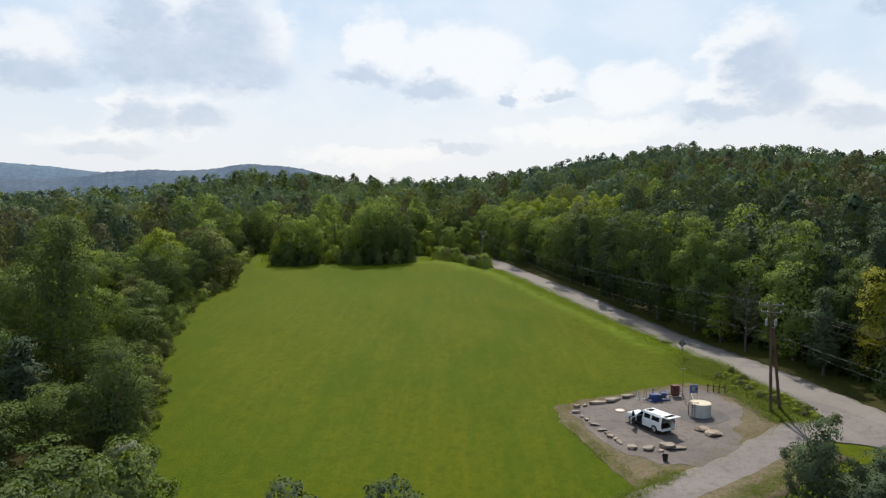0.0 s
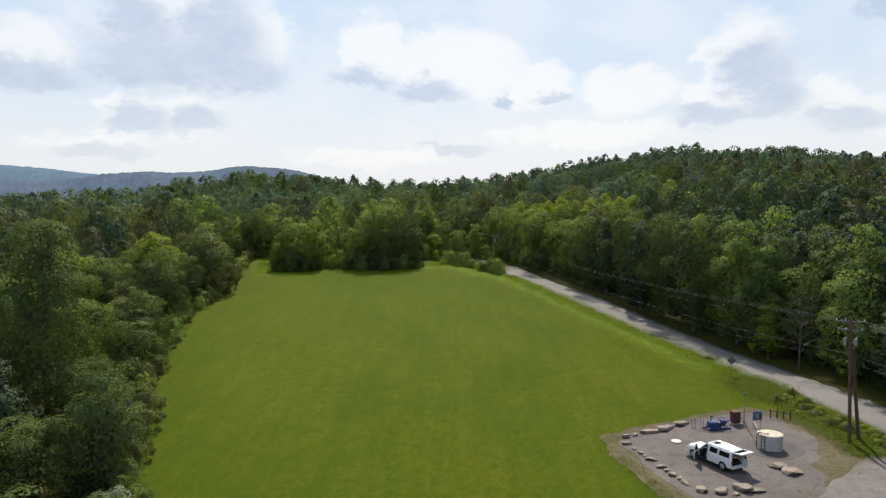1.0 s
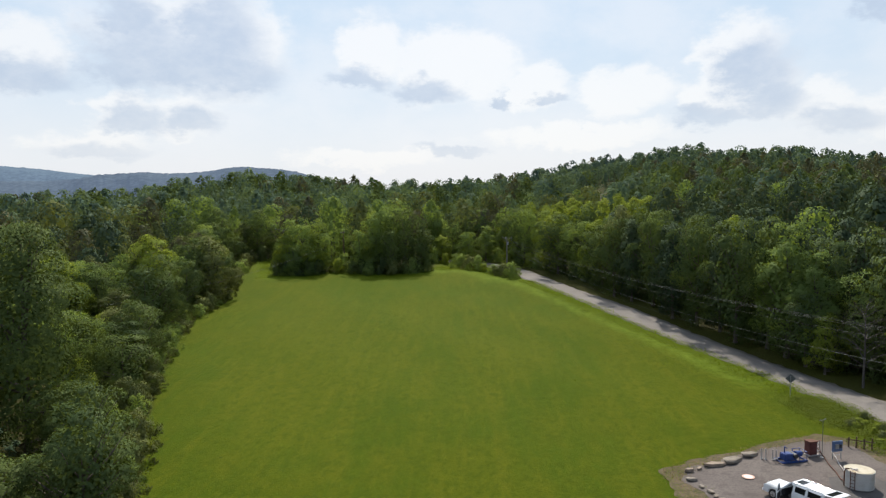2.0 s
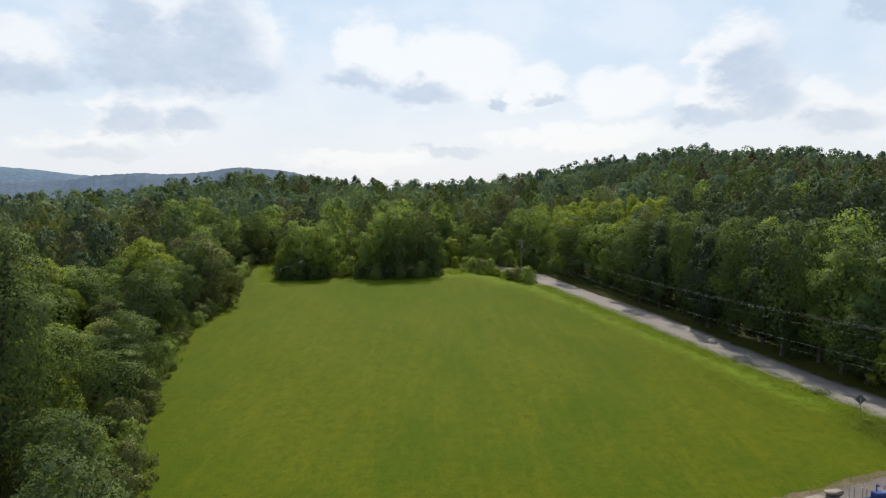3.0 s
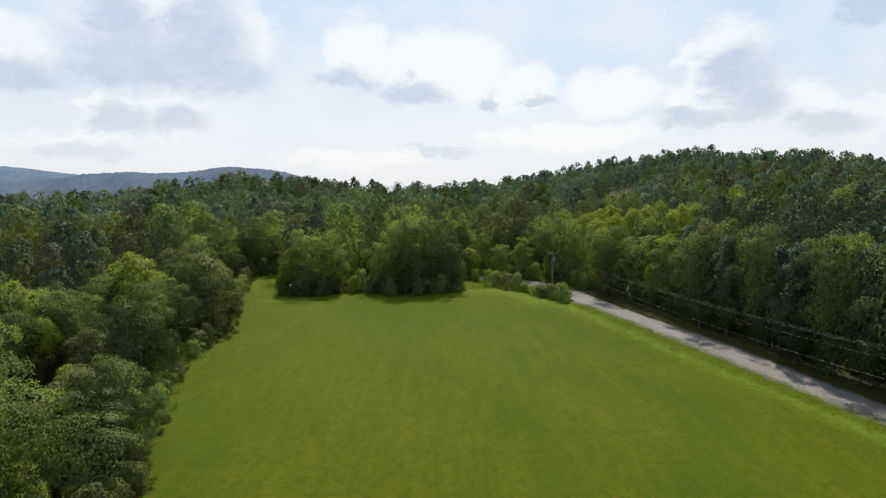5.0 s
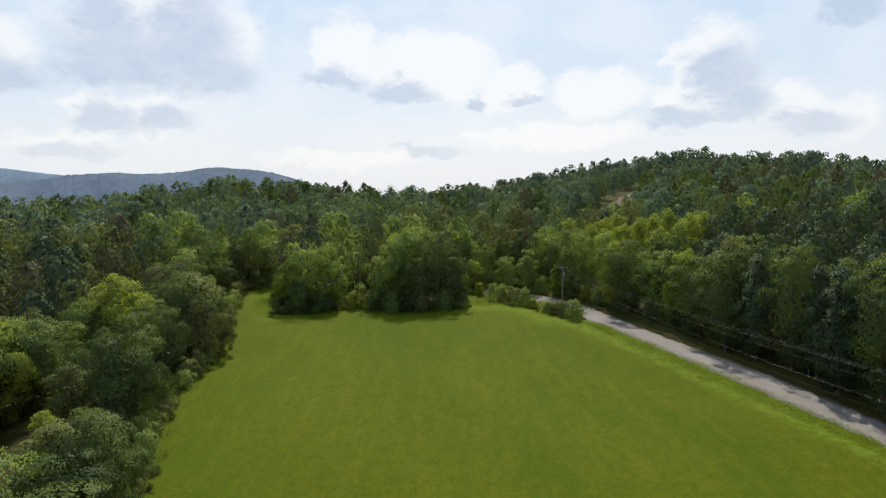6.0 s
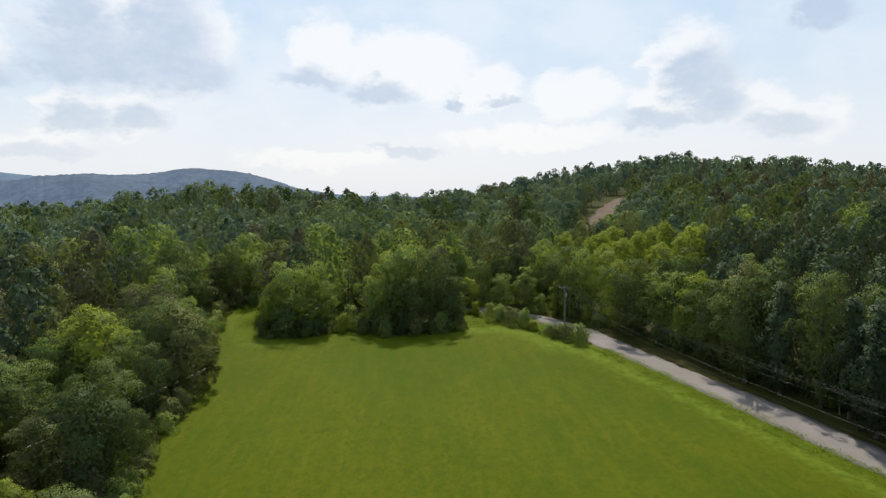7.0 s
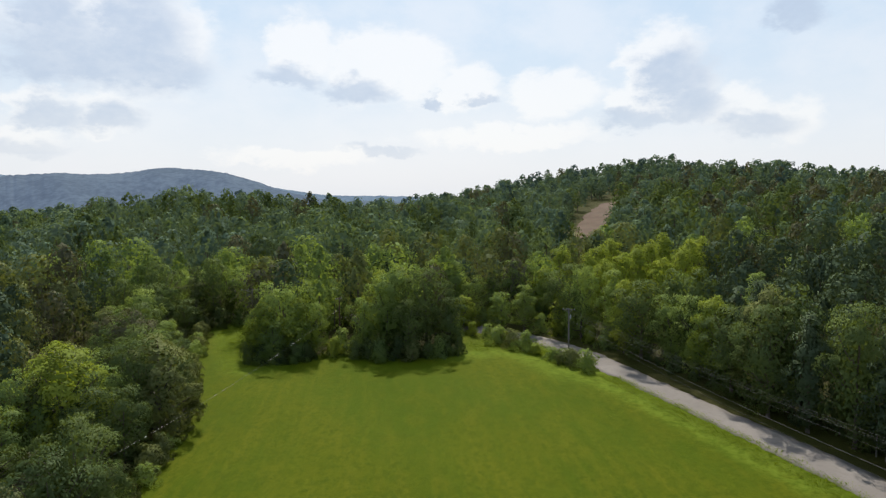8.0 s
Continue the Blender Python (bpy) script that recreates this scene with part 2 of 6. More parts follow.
M_GROUND = ground_material()
M_ROAD = paved("worn_asphalt", (0.178, 0.158, 0.140), (0.205, 0.183, 0.163), (0.120, 0.106, 0.095), patch=0.32)
M_GRAVEL = paved("grey_gravel", (0.124, 0.102, 0.092), (0.160, 0.133, 0.118), (0.068, 0.056, 0.050), 6.0)
M_DRIVE = paved("pale_gravel", (0.156, 0.134, 0.124), (0.192, 0.167, 0.153), (0.096, 0.082, 0.074), 6.0)
M_TYRED = paved("compacted_gravel", (0.092, 0.084, 0.080), (0.115, 0.105, 0.100), (0.06, 0.055, 0.052), 14.0)
M_EARTH = paved("dry_grass_earth", (0.112, 0.080, 0.046), (0.142, 0.102, 0.064), (0.048, 0.054, 0.010), 3.0, 0.75)
M_CLAY = paved("bare_clay", (0.074, 0.036, 0.022), (0.096, 0.052, 0.031), (0.075, 0.066, 0.030), 0.8)
M_GREYBARK = surface("grey_bark", (0.105, 0.088, 0.076), (0.065, 0.055, 0.048), scale=3.0, fine=18.0, rough=0.9, bump=0.4)
M_BARK = surface("bark", (0.12, 0.095, 0.07), (0.06, 0.048, 0.038), scale=3.0, fine=18.0, rough=0.9, bump=0.5)
L_OAK = foliage("leaves_mid_green", (0.106, 0.158, 0.056), (0.214, 0.272, 0.074), 0.33)
L_DARK = foliage("leaves_dark_green", (0.060, 0.088, 0.035), (0.118, 0.150, 0.045), 0.20)
L_LIME = foliage("leaves_yellow_green", (0.150, 0.196, 0.036), (0.228, 0.266, 0.042), 0.34)
L_PINE = foliage("needles_dark_green", (0.050, 0.074, 0.045), (0.088, 0.116, 0.058), 0.12)
L_OLIVE = foliage("leaves_olive", (0.092, 0.108, 0.046), (0.158, 0.172, 0.060), 0.20)
# the three hill leaf colours carry distance haze as painted-in blue
L_HILL = foliage("leaves_haze_blue", (0.080, 0.124, 0.088), (0.148, 0.192, 0.118), 0.2)
L_HILL_LIGHT = foliage("leaves_haze_green", (0.090, 0.136, 0.084), (0.160, 0.206, 0.096), 0.22)
L_HILL_DARK = foliage("needles_haze_blue", (0.058, 0.094, 0.086), (0.100, 0.140, 0.106), 0.1)
L_RUSSET = foliage("leaves_russet", (0.080, 0.082, 0.050), (0.130, 0.126, 0.066), 0.14)
L_YELLOW = foliage("leaves_yellowing", (0.190, 0.205, 0.030), (0.270, 0.260, 0.040), 0.32)
L_TULIP = foliage("leaves_light_green", (0.120, 0.170, 0.052), (0.190, 0.240, 0.066), 0.30)
L_GREY = foliage("leaves_grey_green", (0.16, 0.18, 0.12), (0.26, 0.27, 0.20), 0.2)
L_VERGE = foliage("verge_grass_blades", (0.074, 0.106, 0.014), (0.128, 0.150, 0.024), 0.3)
L_DRY = foliage("dry_grass_blades", (0.14, 0.105, 0.045), (0.22, 0.175, 0.085), 0.2)
L_WEED = foliage("leaves_weed", (0.085, 0.135, 0.010), (0.125, 0.160, 0.012), 0.35)

# ---- large structure: the ground ----


def smooth(low, high, v):
    s = np.clip((np.asarray(v, float) - low) / (high - low), 0, 1)
    return s * s * (3 - 2 * s)


ROAD = [(62.0, -20), (54.5, 20), (50.0, 45), (45.7, 64), (42.2, 77.8), (39.3, 87), (36.0, 99.7), (32.6, 111), (29.2, 124), (25.6, 138), (22.0, 151), (18.3, 165), (14.8, 177),
        (11.0, 186), (5.5, 194.5), (-3, 203), (-18, 213), (-40, 222)]
FIELD_LEFT = [(-20, -4), (30, -13), (46, -19.5), (59, -25.6), (69, -29), (85, -35), (105, -41), (120, -45), (135, -48), (156, -48.8), (171, -52), (185, -55.5), (215, -60.5), (222, -62)]
PAD = [(16.3, 65.3), (17.0, 66.9), (20.0, 68.4), (24.0, 69.9), (28.8, 72.0), (32.5, 71.8), (34.0, 69.0), (34.4, 65.5), (33.3, 61.6), (31.4, 58.4), (30.4, 55.6), (27.0, 52.0), (22.4, 50.6), (19.6, 52.6), (18.0, 57.0), (17.0, 61.0)]


def field_left(y):
    return np.interp(y, [p[0] for p in FIELD_LEFT], [p[1] for p in FIELD_LEFT])


def road_x(y):
    """The road's middle, up to its bend."""
    return np.interp(y, [p[1] for p in ROAD], [p[0] for p in ROAD])


def height(x, y):
    x, y = np.asarray(x, float), np.asarray(y, float)
    z = np.where(y < 62, 0.02 * np.maximum(y - 62, -120), 0.049 * (np.minimum(y, 430) - 62))
    z = z - 0.022 * np.clip(y - 430, 0, 400)
    z = z * (1 - 0.2 * smooth(150, 300, -x))
    z = z + 0.0192 * np.clip(x - 25, -160, 80)
    z = z + 9.5 * np.exp(-((x + 105) / 55) ** 2 - ((y - 395) / 100) ** 2)
    z = z + 33.6 * np.clip((x + 30) / 230, 0, 1) * np.exp(-0.5 * ((y - 650) / 150) ** 2) * (1 - 0.42 * smooth(170, 380, x)) * (1 - 0.8 * smooth(450, 900, x))
    z = z + 0.06 * np.clip(x - 52, 0, 70) * smooth(60, 140, y) * (1 - smooth(600, 900, y))
    soft = 0.5 + 0.5 * smooth(0, 40, np.hypot(x - 25, y - 62))
    return z + soft * (0.16 * np.sin(x * 0.11 + 0.6) * np.sin(y * 0.083) + 0.10 * np.sin(x * 0.27 + y * 0.19))


def ground_z(x, y):
    return float(height(x, y))


def part(name, bm, material, parent=None, label="", shade=False):
    """One bmesh as one mesh object, under a thing or under a part."""
    mesh = bpy.data.meshes.new(name)
    bm.to_mesh(mesh)
    bm.free()
    if shade:
        for polygon in mesh.polygons:
            polygon.use_smooth = True
    mesh.materials.append(material)
    ob = new(name, mesh)
    ob.parent = parent
    if label:
        ob["label"] = label
    return ob


def sheet(name, verts, faces, material, parent=None):
    """One mesh object from arrays."""
    mesh = bpy.data.meshes.new(name)
    mesh.from_pydata(np.asarray(verts).tolist(), [], faces.tolist() if hasattr(faces, "tolist") else faces)
    mesh.materials.append(material)
    ob = new(name, mesh)
    ob.parent = parent
    return ob


def spread(low, high, fine, far):
    """Even steps in the middle, growing steps out to the horizon."""
    inner = np.arange(low, high + fine, fine)
    reach, gap, up, down = fine, fine, [inner[-1]], [inner[0]]
    while up[-1] < far:
        gap *= 1.12
        up.append(up[-1] + gap)
        down.append(down[-1] - gap)
    return np.concatenate([down[:0:-1], inner, up[1:]])


def in_field(x, y):
    """1 in the open meadow and along the road, 0 in the woods."""
    x, y = np.asarray(x, float), np.asarray(y, float)
    inside = (x > field_left(y) - 1.5) & (x < road_x(y) + 0.8) & (y < 186)
    gap_west = (x > field_left(y) - 1.0) & (x < -44) & (y >= 186) & (y < 216)
    gap_east = (x > -7) & (x < road_x(y) + 2.6) & (y >= 186) & (y < 204)
    return inside | gap_west | gap_east


def build_ground():
    xs, ys = spread(-68, 60, 1.1, 4300), spread(30, 216, 1.4, 4300)
    gx, gy = np.meshgrid(xs, ys)
    verts = np.stack([gx, gy, height(gx, gy)], -1).reshape(-1, 3)
    nx, ny = len(xs), len(ys)
    a = (np.arange(ny - 1)[:, None] * nx + np.arange(nx - 1)).ravel()
    ob = sheet("ground", verts, np.stack([a, a + 1, a + nx + 1, a + nx], -1), M_GROUND)
    far_fields = ((np.sin(gx / 160 + 1) * np.sin(gy / 210) > 0.55) & (np.hypot(gx, gy) > 1150))
    layer = ob.data.attributes.new("meadow", "FLOAT", "POINT")
    open_land = sum((in_field(gx + dx, gy + dy) | far_fields).astype(float) for dx in (-1, 0, 1) for dy in (-1, 0, 1)) / 9
    layer.data.foreach_set("value", open_land.astype(np.float32).ravel())
    far_off = np.full(gx.shape, 99.0)
    for line, wide in (([(-8, 184), (2, 186), (7, 178), (10.5, 168)], 8.0), ([(10.5, 168), (19, 142), (27, 112), (33, 90)], 3.6), ([(-45, 180), (-50, 196), (-55, 212)], 7.0)):
        for (ax, ay), (bx, by) in zip(line, line[1:]):
            f = np.clip(((gx - ax) * (bx - ax) + (gy - ay) * (by - ay)) / ((bx - ax) ** 2 + (by - ay) ** 2), 0, 1)
            far_off = np.minimum(far_off, np.hypot(gx - ax - f * (bx - ax), gy - ay - f * (by - ay)) / wide)
    layer = ob.data.attributes.new("long_grass", "FLOAT", "POINT")
    layer.data.foreach_set("value", (1 - smooth(0.35, 1.0, far_off)).astype(np.float32).ravel())
    ob.data.polygons.foreach_set("use_smooth", np.ones(len(ob.data.polygons), bool))
    tagged(ob, "rolling mown green meadow sloping up toward woods", "ground", kind="structure")


def ribbon(name, line, wide, lift, material, label, category, step=1.2, ragged=0.15, across=7):
    """A strip laid on the ground along a line."""
    line = np.array(line, float)
    length = np.r_[0, np.cumsum(np.hypot(*np.diff(line, axis=0).T))]
    s = np.arange(0, length[-1], step)
    pts = np.stack([np.interp(s, length, line[:, k]) for k in (0, 1)], -1)
    kernel = np.ones(9) / 9
    padded = np.pad(pts, ((4, 4), (0, 0)), mode="reflect", reflect_type="odd")
    pts = np.stack([np.convolve(padded[:, k], kernel, "valid") for k in (0, 1)], -1)
    way = np.gradient(pts, axis=0)
    way /= np.hypot(*way.T)[:, None]
    side = np.stack([way[:, 1], -way[:, 0]], -1)
    rng = np.random.default_rng(5)
    edge = wide / 2 + ragged * rng.normal(size=(len(s), 2))
    verts = []
    for k in range(across):
        f = k / (across - 1) * 2 - 1
        off = f * np.where(f < 0, edge[:, 0], edge[:, 1])
        p = pts + side * off[:, None]
        crown = 0.06 * (1 - f * f)
        verts.append(np.c_[p, height(*p.T) + lift + crown])
    verts.append(np.c_[verts[0][:, :2], verts[0][:, 2] - lift - 0.25])
    verts.append(np.c_[verts[across - 1][:, :2], verts[across - 1][:, 2] - lift - 0.25])
    n = len(s)
    order = [across, *range(across), across + 1]
    a = np.arange(n - 1)
    faces = [np.stack([a + n * i, a + n * j, a + 1 + n * j, a + 1 + n * i], -1) for i, j in zip(order, order[1:])]
    ob = sheet(name, np.concatenate(verts), np.concatenate(faces), material)
    ob.data.polygons.foreach_set("use_smooth", np.ones(len(ob.data.polygons), bool))
    return tagged(ob, label, category, kind="structure")


def blot(name, outline, lift, material, label, category, ragged=0.25, rings=7):
    """A patch on the ground inside an outline, with an uneven edge."""
    rng = np.random.default_rng(len(outline))
    pts = np.array(outline, float)
    loop = np.concatenate([np.linspace(a, b, 8, endpoint=False) for a, b in zip(pts, np.roll(pts, -1, 0))])
    loop = (np.roll(loop, 2, 0) + np.roll(loop, 1, 0) + loop + np.roll(loop, -1, 0) + np.roll(loop, -2, 0)) / 5
    jitter = rng.normal(size=loop.shape)
    loop += ragged * (jitter + np.roll(jitter, 1, 0) + np.roll(jitter, 2, 0) + np.roll(jitter, 3, 0)) / 2
    mid, n = loop.mean(0), len(loop)
    verts = []
    for k in range(rings + 1):
        p = mid + (loop - mid) * (1 - k / rings * 0.97)
        verts.append(np.c_[p, height(*p.T) + lift])
    verts.append(np.c_[loop, height(*loop.T) - 0.2])
    a = np.arange(n)
    b = (a + 1) % n
    faces = [np.stack([a + n * i, b + n * i, b + n * (i + 1), a + n * (i + 1)], -1) for i in range(rings)]
    faces.append(np.stack([a + n * (rings + 1), b + n * (rings + 1), b, a], -1))
    faces = np.concatenate(faces).tolist() + [(a + n * rings).tolist()]
    ob = sheet(name, np.concatenate(verts), faces, material)
    return tagged(ob, label, category, kind="structure")


build_ground()
ribbon("road", [(x - 0.45, y) for x, y in ROAD], 5.5, 0.03, M_ROAD, "sun-bleached two-lane asphalt country road", "road")
PAD_EDGE = [(14.8, 65.4), (15.6, 67.3), (19.0, 69.1), (23.7, 70.8), (29.4, 73.4), (33.9, 73.0), (36.2, 69.0), (36.6, 64.0), (37.2, 59.6), (33.5, 56.4), (29.0, 53.0), (25.0, 49.8), (21.5, 47.4), (18.6, 46.4), (17.6, 50.0), (16.6, 54.5), (15.4, 60.0)]
blot("bare_verge", PAD_EDGE, 0.02, M_EARTH, "dry trodden grass and earth round the gravel", "verge")
blot("gravel_pad", PAD, 0.035, M_GRAVEL, "grey gravel parking pad beside the meadow", "gravel")
ribbon("dry_verge", [(16.4, 38.4), (21.2, 42.4), (26.3, 45.4), (32.6, 50.2), (37, 53.8)], 5.2, 0.02, M_EARTH, "dry trampled grass along the driveway", "verge", ragged=0.35)
ribbon("driveway", [(16, -45), (13.5, -15), (10.5, 12), (9.6, 26), (11.6, 35), (15.4, 40.2), (20, 43.9), (24.7, 47.5), (31, 52.3), (36, 56.4), (41, 61.2), (45, 65)], 4.9, 0.028, M_DRIVE, "pale gravel driveway joining the road", "driveway", ragged=0.1)
blot("turning_apron", [(36.5, 57.0), (39.6, 61.5), (40.8, 67.5), (43.8, 66), (47.0, 57), (46.0, 51.5), (40, 54.2)], 0.095, M_DRIVE, "gravel apron where the driveway meets the road", "driveway", 0.12)
blot("pad_mouth", [(22.5, 52.0), (27.0, 57.5), (31.0, 58.5), (30.0, 53.5), (25.5, 49.5)], 0.045, M_GRAVEL, "gravel mouth of the parking pad", "gravel", 0.12)
blot("clay_bank", [(60, 344), (72, 341), (82, 362), (92, 384), (102, 408), (112, 432), (122, 454), (110, 458), (97, 440), (86, 416), (76, 392), (67, 369)], 0.3, M_CLAY, "bare reddish clay cut on the wooded hillside", "bank", 1.0)


def build_mountain(name, away, crest, material, label, seed):
    """A far wooded ridge: the crest as sideways tangent (thousandths) and height in metres."""
    rng = np.random.default_rng(seed)
    u = np.linspace(crest[0][0], crest[-1][0], 900)
    top = np.interp(u, [c[0] for c in crest], [c[1] for c in crest])
    top = np.convolve(np.pad(top, 7, mode="edge"), np.ones(15) / 15, "valid")
    top += np.convolve(rng.normal(size=len(u)), np.ones(3) / 3, "same") * 1.6 + np.convolve(rng.normal(size=len(u)), np.ones(21) / 21, "same") * 6
    rows = []
    for k, f in enumerate((0.0, 0.25, 0.5, 0.75, 0.9, 1.0, 0.9, 0.4, 0.0)):
        depth = away + (k - 5) * 110
        spur = 9 * np.sin(u / 23 + seed) * np.sin(u / 57 + k * 0.4) + 3 * np.sin(u / 9.0 + k * 1.7)
        rows.append(np.c_[u * depth / 1000, np.full(len(u), depth) + 50 * np.sin(u / 40 + seed), -30 + (top + 30) * f + spur * (0 < f < 1)])
    n = len(u)
    a = np.arange(n - 1)
    faces = np.concatenate([np.stack([a + n * k, a + 1 + n * k, a + 1 + n * (k + 1), a + n * (k + 1)], -1) for k in range(len(rows) - 1)])
    ob = sheet(name, np.concatenate(rows), faces, material)
    ob.data.polygons.foreach_set("use_smooth", np.ones(len(ob.data.polygons), bool))
    tagged(ob, label, "mountain", kind="structure")


# second colour of each: the emitted blue that imitates haze
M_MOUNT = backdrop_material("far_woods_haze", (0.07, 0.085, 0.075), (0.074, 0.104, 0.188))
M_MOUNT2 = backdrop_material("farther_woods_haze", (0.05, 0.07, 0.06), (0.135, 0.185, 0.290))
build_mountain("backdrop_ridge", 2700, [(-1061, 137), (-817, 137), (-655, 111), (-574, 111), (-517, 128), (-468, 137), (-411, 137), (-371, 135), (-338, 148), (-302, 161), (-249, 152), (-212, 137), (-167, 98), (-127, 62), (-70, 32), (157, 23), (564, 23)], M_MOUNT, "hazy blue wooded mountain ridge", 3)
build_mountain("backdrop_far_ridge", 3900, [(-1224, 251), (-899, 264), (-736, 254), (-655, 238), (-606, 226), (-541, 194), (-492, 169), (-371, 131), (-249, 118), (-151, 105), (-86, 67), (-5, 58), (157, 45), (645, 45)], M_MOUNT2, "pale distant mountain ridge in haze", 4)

# ---- trees ----


def tube(bm, points, radii, sides=7):
    """A tapered limb along points."""
    rings = []
    for k, (p, r) in enumerate(zip(points, radii)):
        ahead = (Vector(points[min(k + 1, len(points) - 1)]) - Vector(points[max(k - 1, 0)])).normalized()
        u = ahead.orthogonal().normalized()
        v = ahead.cross(u)
        rings.append([bm.verts.new(Vector(p) + (u * math.cos(a) + v * math.sin(a)) * r) for a in [2 * math.pi * i / sides for i in range(sides)]])
    for a, b in zip(rings, rings[1:]):
        for i in range(sides):
            bm.faces.new((a[i], a[(i + 1) % sides], b[(i + 1) % sides], b[i]))
    bm.faces.new(rings[-1])
    return bm


def unit(rng, n):
    v = rng.normal(size=(n, 3))
    return v / np.linalg.norm(v, axis=1)[:, None]


def leaves_at(rng, centres, normals, size, plump=1.0):
    """Pointed leaf sprays: a bent diamond of four corners each, facing along its normal."""
    n = len(centres)
    a = np.cross(normals, unit(rng, n))
    a /= np.linalg.norm(a, axis=1)[:, None] + 1e-9
    b = np.cross(normals, a)
    long = size * rng.uniform(0.7, 1.35, n)[:, None]
    wide = long * rng.uniform(0.45, 0.75, n)[:, None] * plump
    droop = normals * long * rng.uniform(-0.25, 0.1, n)[:, None]
    quad = np.stack([centres - a * long * 0.5, centres - b * wide * 0.5 + droop * 0.2, centres + a * long * 0.5 + droop, centres + b * wide * 0.5 + droop * 0.2], 1)
    return quad.reshape(-1, 3), np.arange(4 * n).reshape(n, 4)


def rounded(mesh, normals):
    """Leaves shade along the swell of their bough instead of each by its own facet."""
    layer = mesh.attributes.new("custom_normal", "FLOAT_VECTOR", "POINT")
    layer.data.foreach_set("vector", np.asarray(normals, np.float32).ravel())
    mesh.polygons.foreach_set("use_smooth", np.ones(len(mesh.polygons), bool))
    mesh.update()


FOOT = {"broad": 0.12, "canopy": 0.16, "poplar": 0.10, "pine": 0.12, "shrub": 0.0}


def envelope(kind, u):
    """The crown's outline: half width, 0 to 1, at the share u of its height."""
    u = np.clip(u, 0.0, 1.0)
    if kind == "pine":
        return np.minimum(1, u / 0.3 + 0.35) * (1.0 - u) ** 0.50
    if kind == "shrub":
        return np.minimum(1, 0.72 + u) * np.sqrt(1.0 - u ** 2.2)
    low, high = {"broad": (0.40, 0.44), "canopy": (0.40, 0.62), "poplar": (0.40, 0.72)}[kind]
    peak = low / (low + high)
    return u ** low * (1 - u) ** high / (peak ** low * (1 - peak) ** high)


def normed(v):
    return v / (np.linalg.norm(v, axis=1)[:, None] + 1e-9)


def crown_mesh(rng, kind, tall, wide, count, leaves, size, inner=0.16, plump=1.0, big=1.8, loose=0.42):
    """Boughs along the outline, leaf clumps over the boughs, leaf sprays over both, and sprays that fill the heart."""
    half, foot = wide / 2, FOOT[kind]
    # boughs
    n = max(7, count // 5)
    k = np.arange(n)
    u = np.clip((k + rng.uniform(0, 1, n)) / n, 0.06, 0.90)
    turn = k * 2.39996 + rng.normal(0, 0.35, n)
    shape = envelope(kind, u)
    swell = half * rng.uniform(0.36, 0.58, n) * (0.50 + 0.50 * shape) * (10 / n) ** 0.2
    reach = np.maximum(half * shape * rng.uniform(0.88, 1.16, n) - swell * 0.85, 0)
    bough = np.stack([np.cos(turn) * reach, np.sin(turn) * reach, (foot + (1 - foot) * u) * tall - 0.35 * swell], -1)
    away = normed(bough * (1, 1, 0.7) - (0, 0, tall * 0.30))
    # clumps
    on = rng.choice(n, count, p=swell ** 2 / (swell ** 2).sum())
    out = normed(unit(rng, count) + 0.7 * away[on] + (0, 0, 0.25))
    mids = bough[on] + out * (swell[on] * rng.uniform(0.70, 1.0, count))[:, None] * (1, 1, 0.85)
    radii = swell[on] * rng.uniform(0.24, 0.42, count)
    # sprays over the boughs and over the clumps
    fill = int(leaves * inner)
    shell = int(leaves * 0.40)
    pick = rng.choice(n, shell, p=swell ** 2 / (swell ** 2).sum())
    way = normed(unit(rng, shell) + 0.6 * away[pick] + (0, 0, 0.2))
    place = bough[pick] + way * swell[pick][:, None] * rng.uniform(0.74, 1.08, shell)[:, None] * (1, 1, 0.85)
    v1, f1 = leaves_at(rng, place, normed(way + loose * unit(rng, shell)), size, plump)
    swollen = normed(0.50 * way + 0.65 * away[pick] + 0.12 * unit(rng, shell))
    rest = leaves - fill - shell
    pick = rng.choice(count, rest, p=radii ** 2 / (radii ** 2).sum())
    way = normed(unit(rng, rest) + 0.7 * out[pick] + (0, 0, 0.15))
    place = mids[pick] + way * radii[pick][:, None] * rng.uniform(0.45, 1.25, rest)[:, None] * (1, 1, 0.85)
    v2, f2 = leaves_at(rng, place, normed(way + 0.3 * out[pick] + loose * unit(rng, rest)), size, plump)
    tufted = normed(0.28 * way + 0.45 * out[pick] + 0.60 * away[on][pick] + 0.12 * unit(rng, rest))
    # the heart
    u = rng.beta(1.6, 1.5, fill) * 0.90
    a = rng.uniform(0, 2 * np.pi, fill)
    r = half * envelope(kind, u) * rng.uniform(0.25, 0.62, fill)
    heart = np.stack([r * np.cos(a), r * np.sin(a), (foot + (1 - foot) * u) * tall * 0.93], -1)
    aim = normed(np.stack([np.cos(a), np.sin(a), 0.9 * u], -1) + 0.4 * unit(rng, fill))
    v0, f0 = leaves_at(rng, heart, aim, size * big, plump)
    normals = np.repeat(np.concatenate([aim, swollen, tufted]), 4, axis=0)
    return np.concatenate([v0, v1, v2]), np.concatenate([f0, f1 + len(v0), f2 + len(v0) + len(v1)]), mids, normals


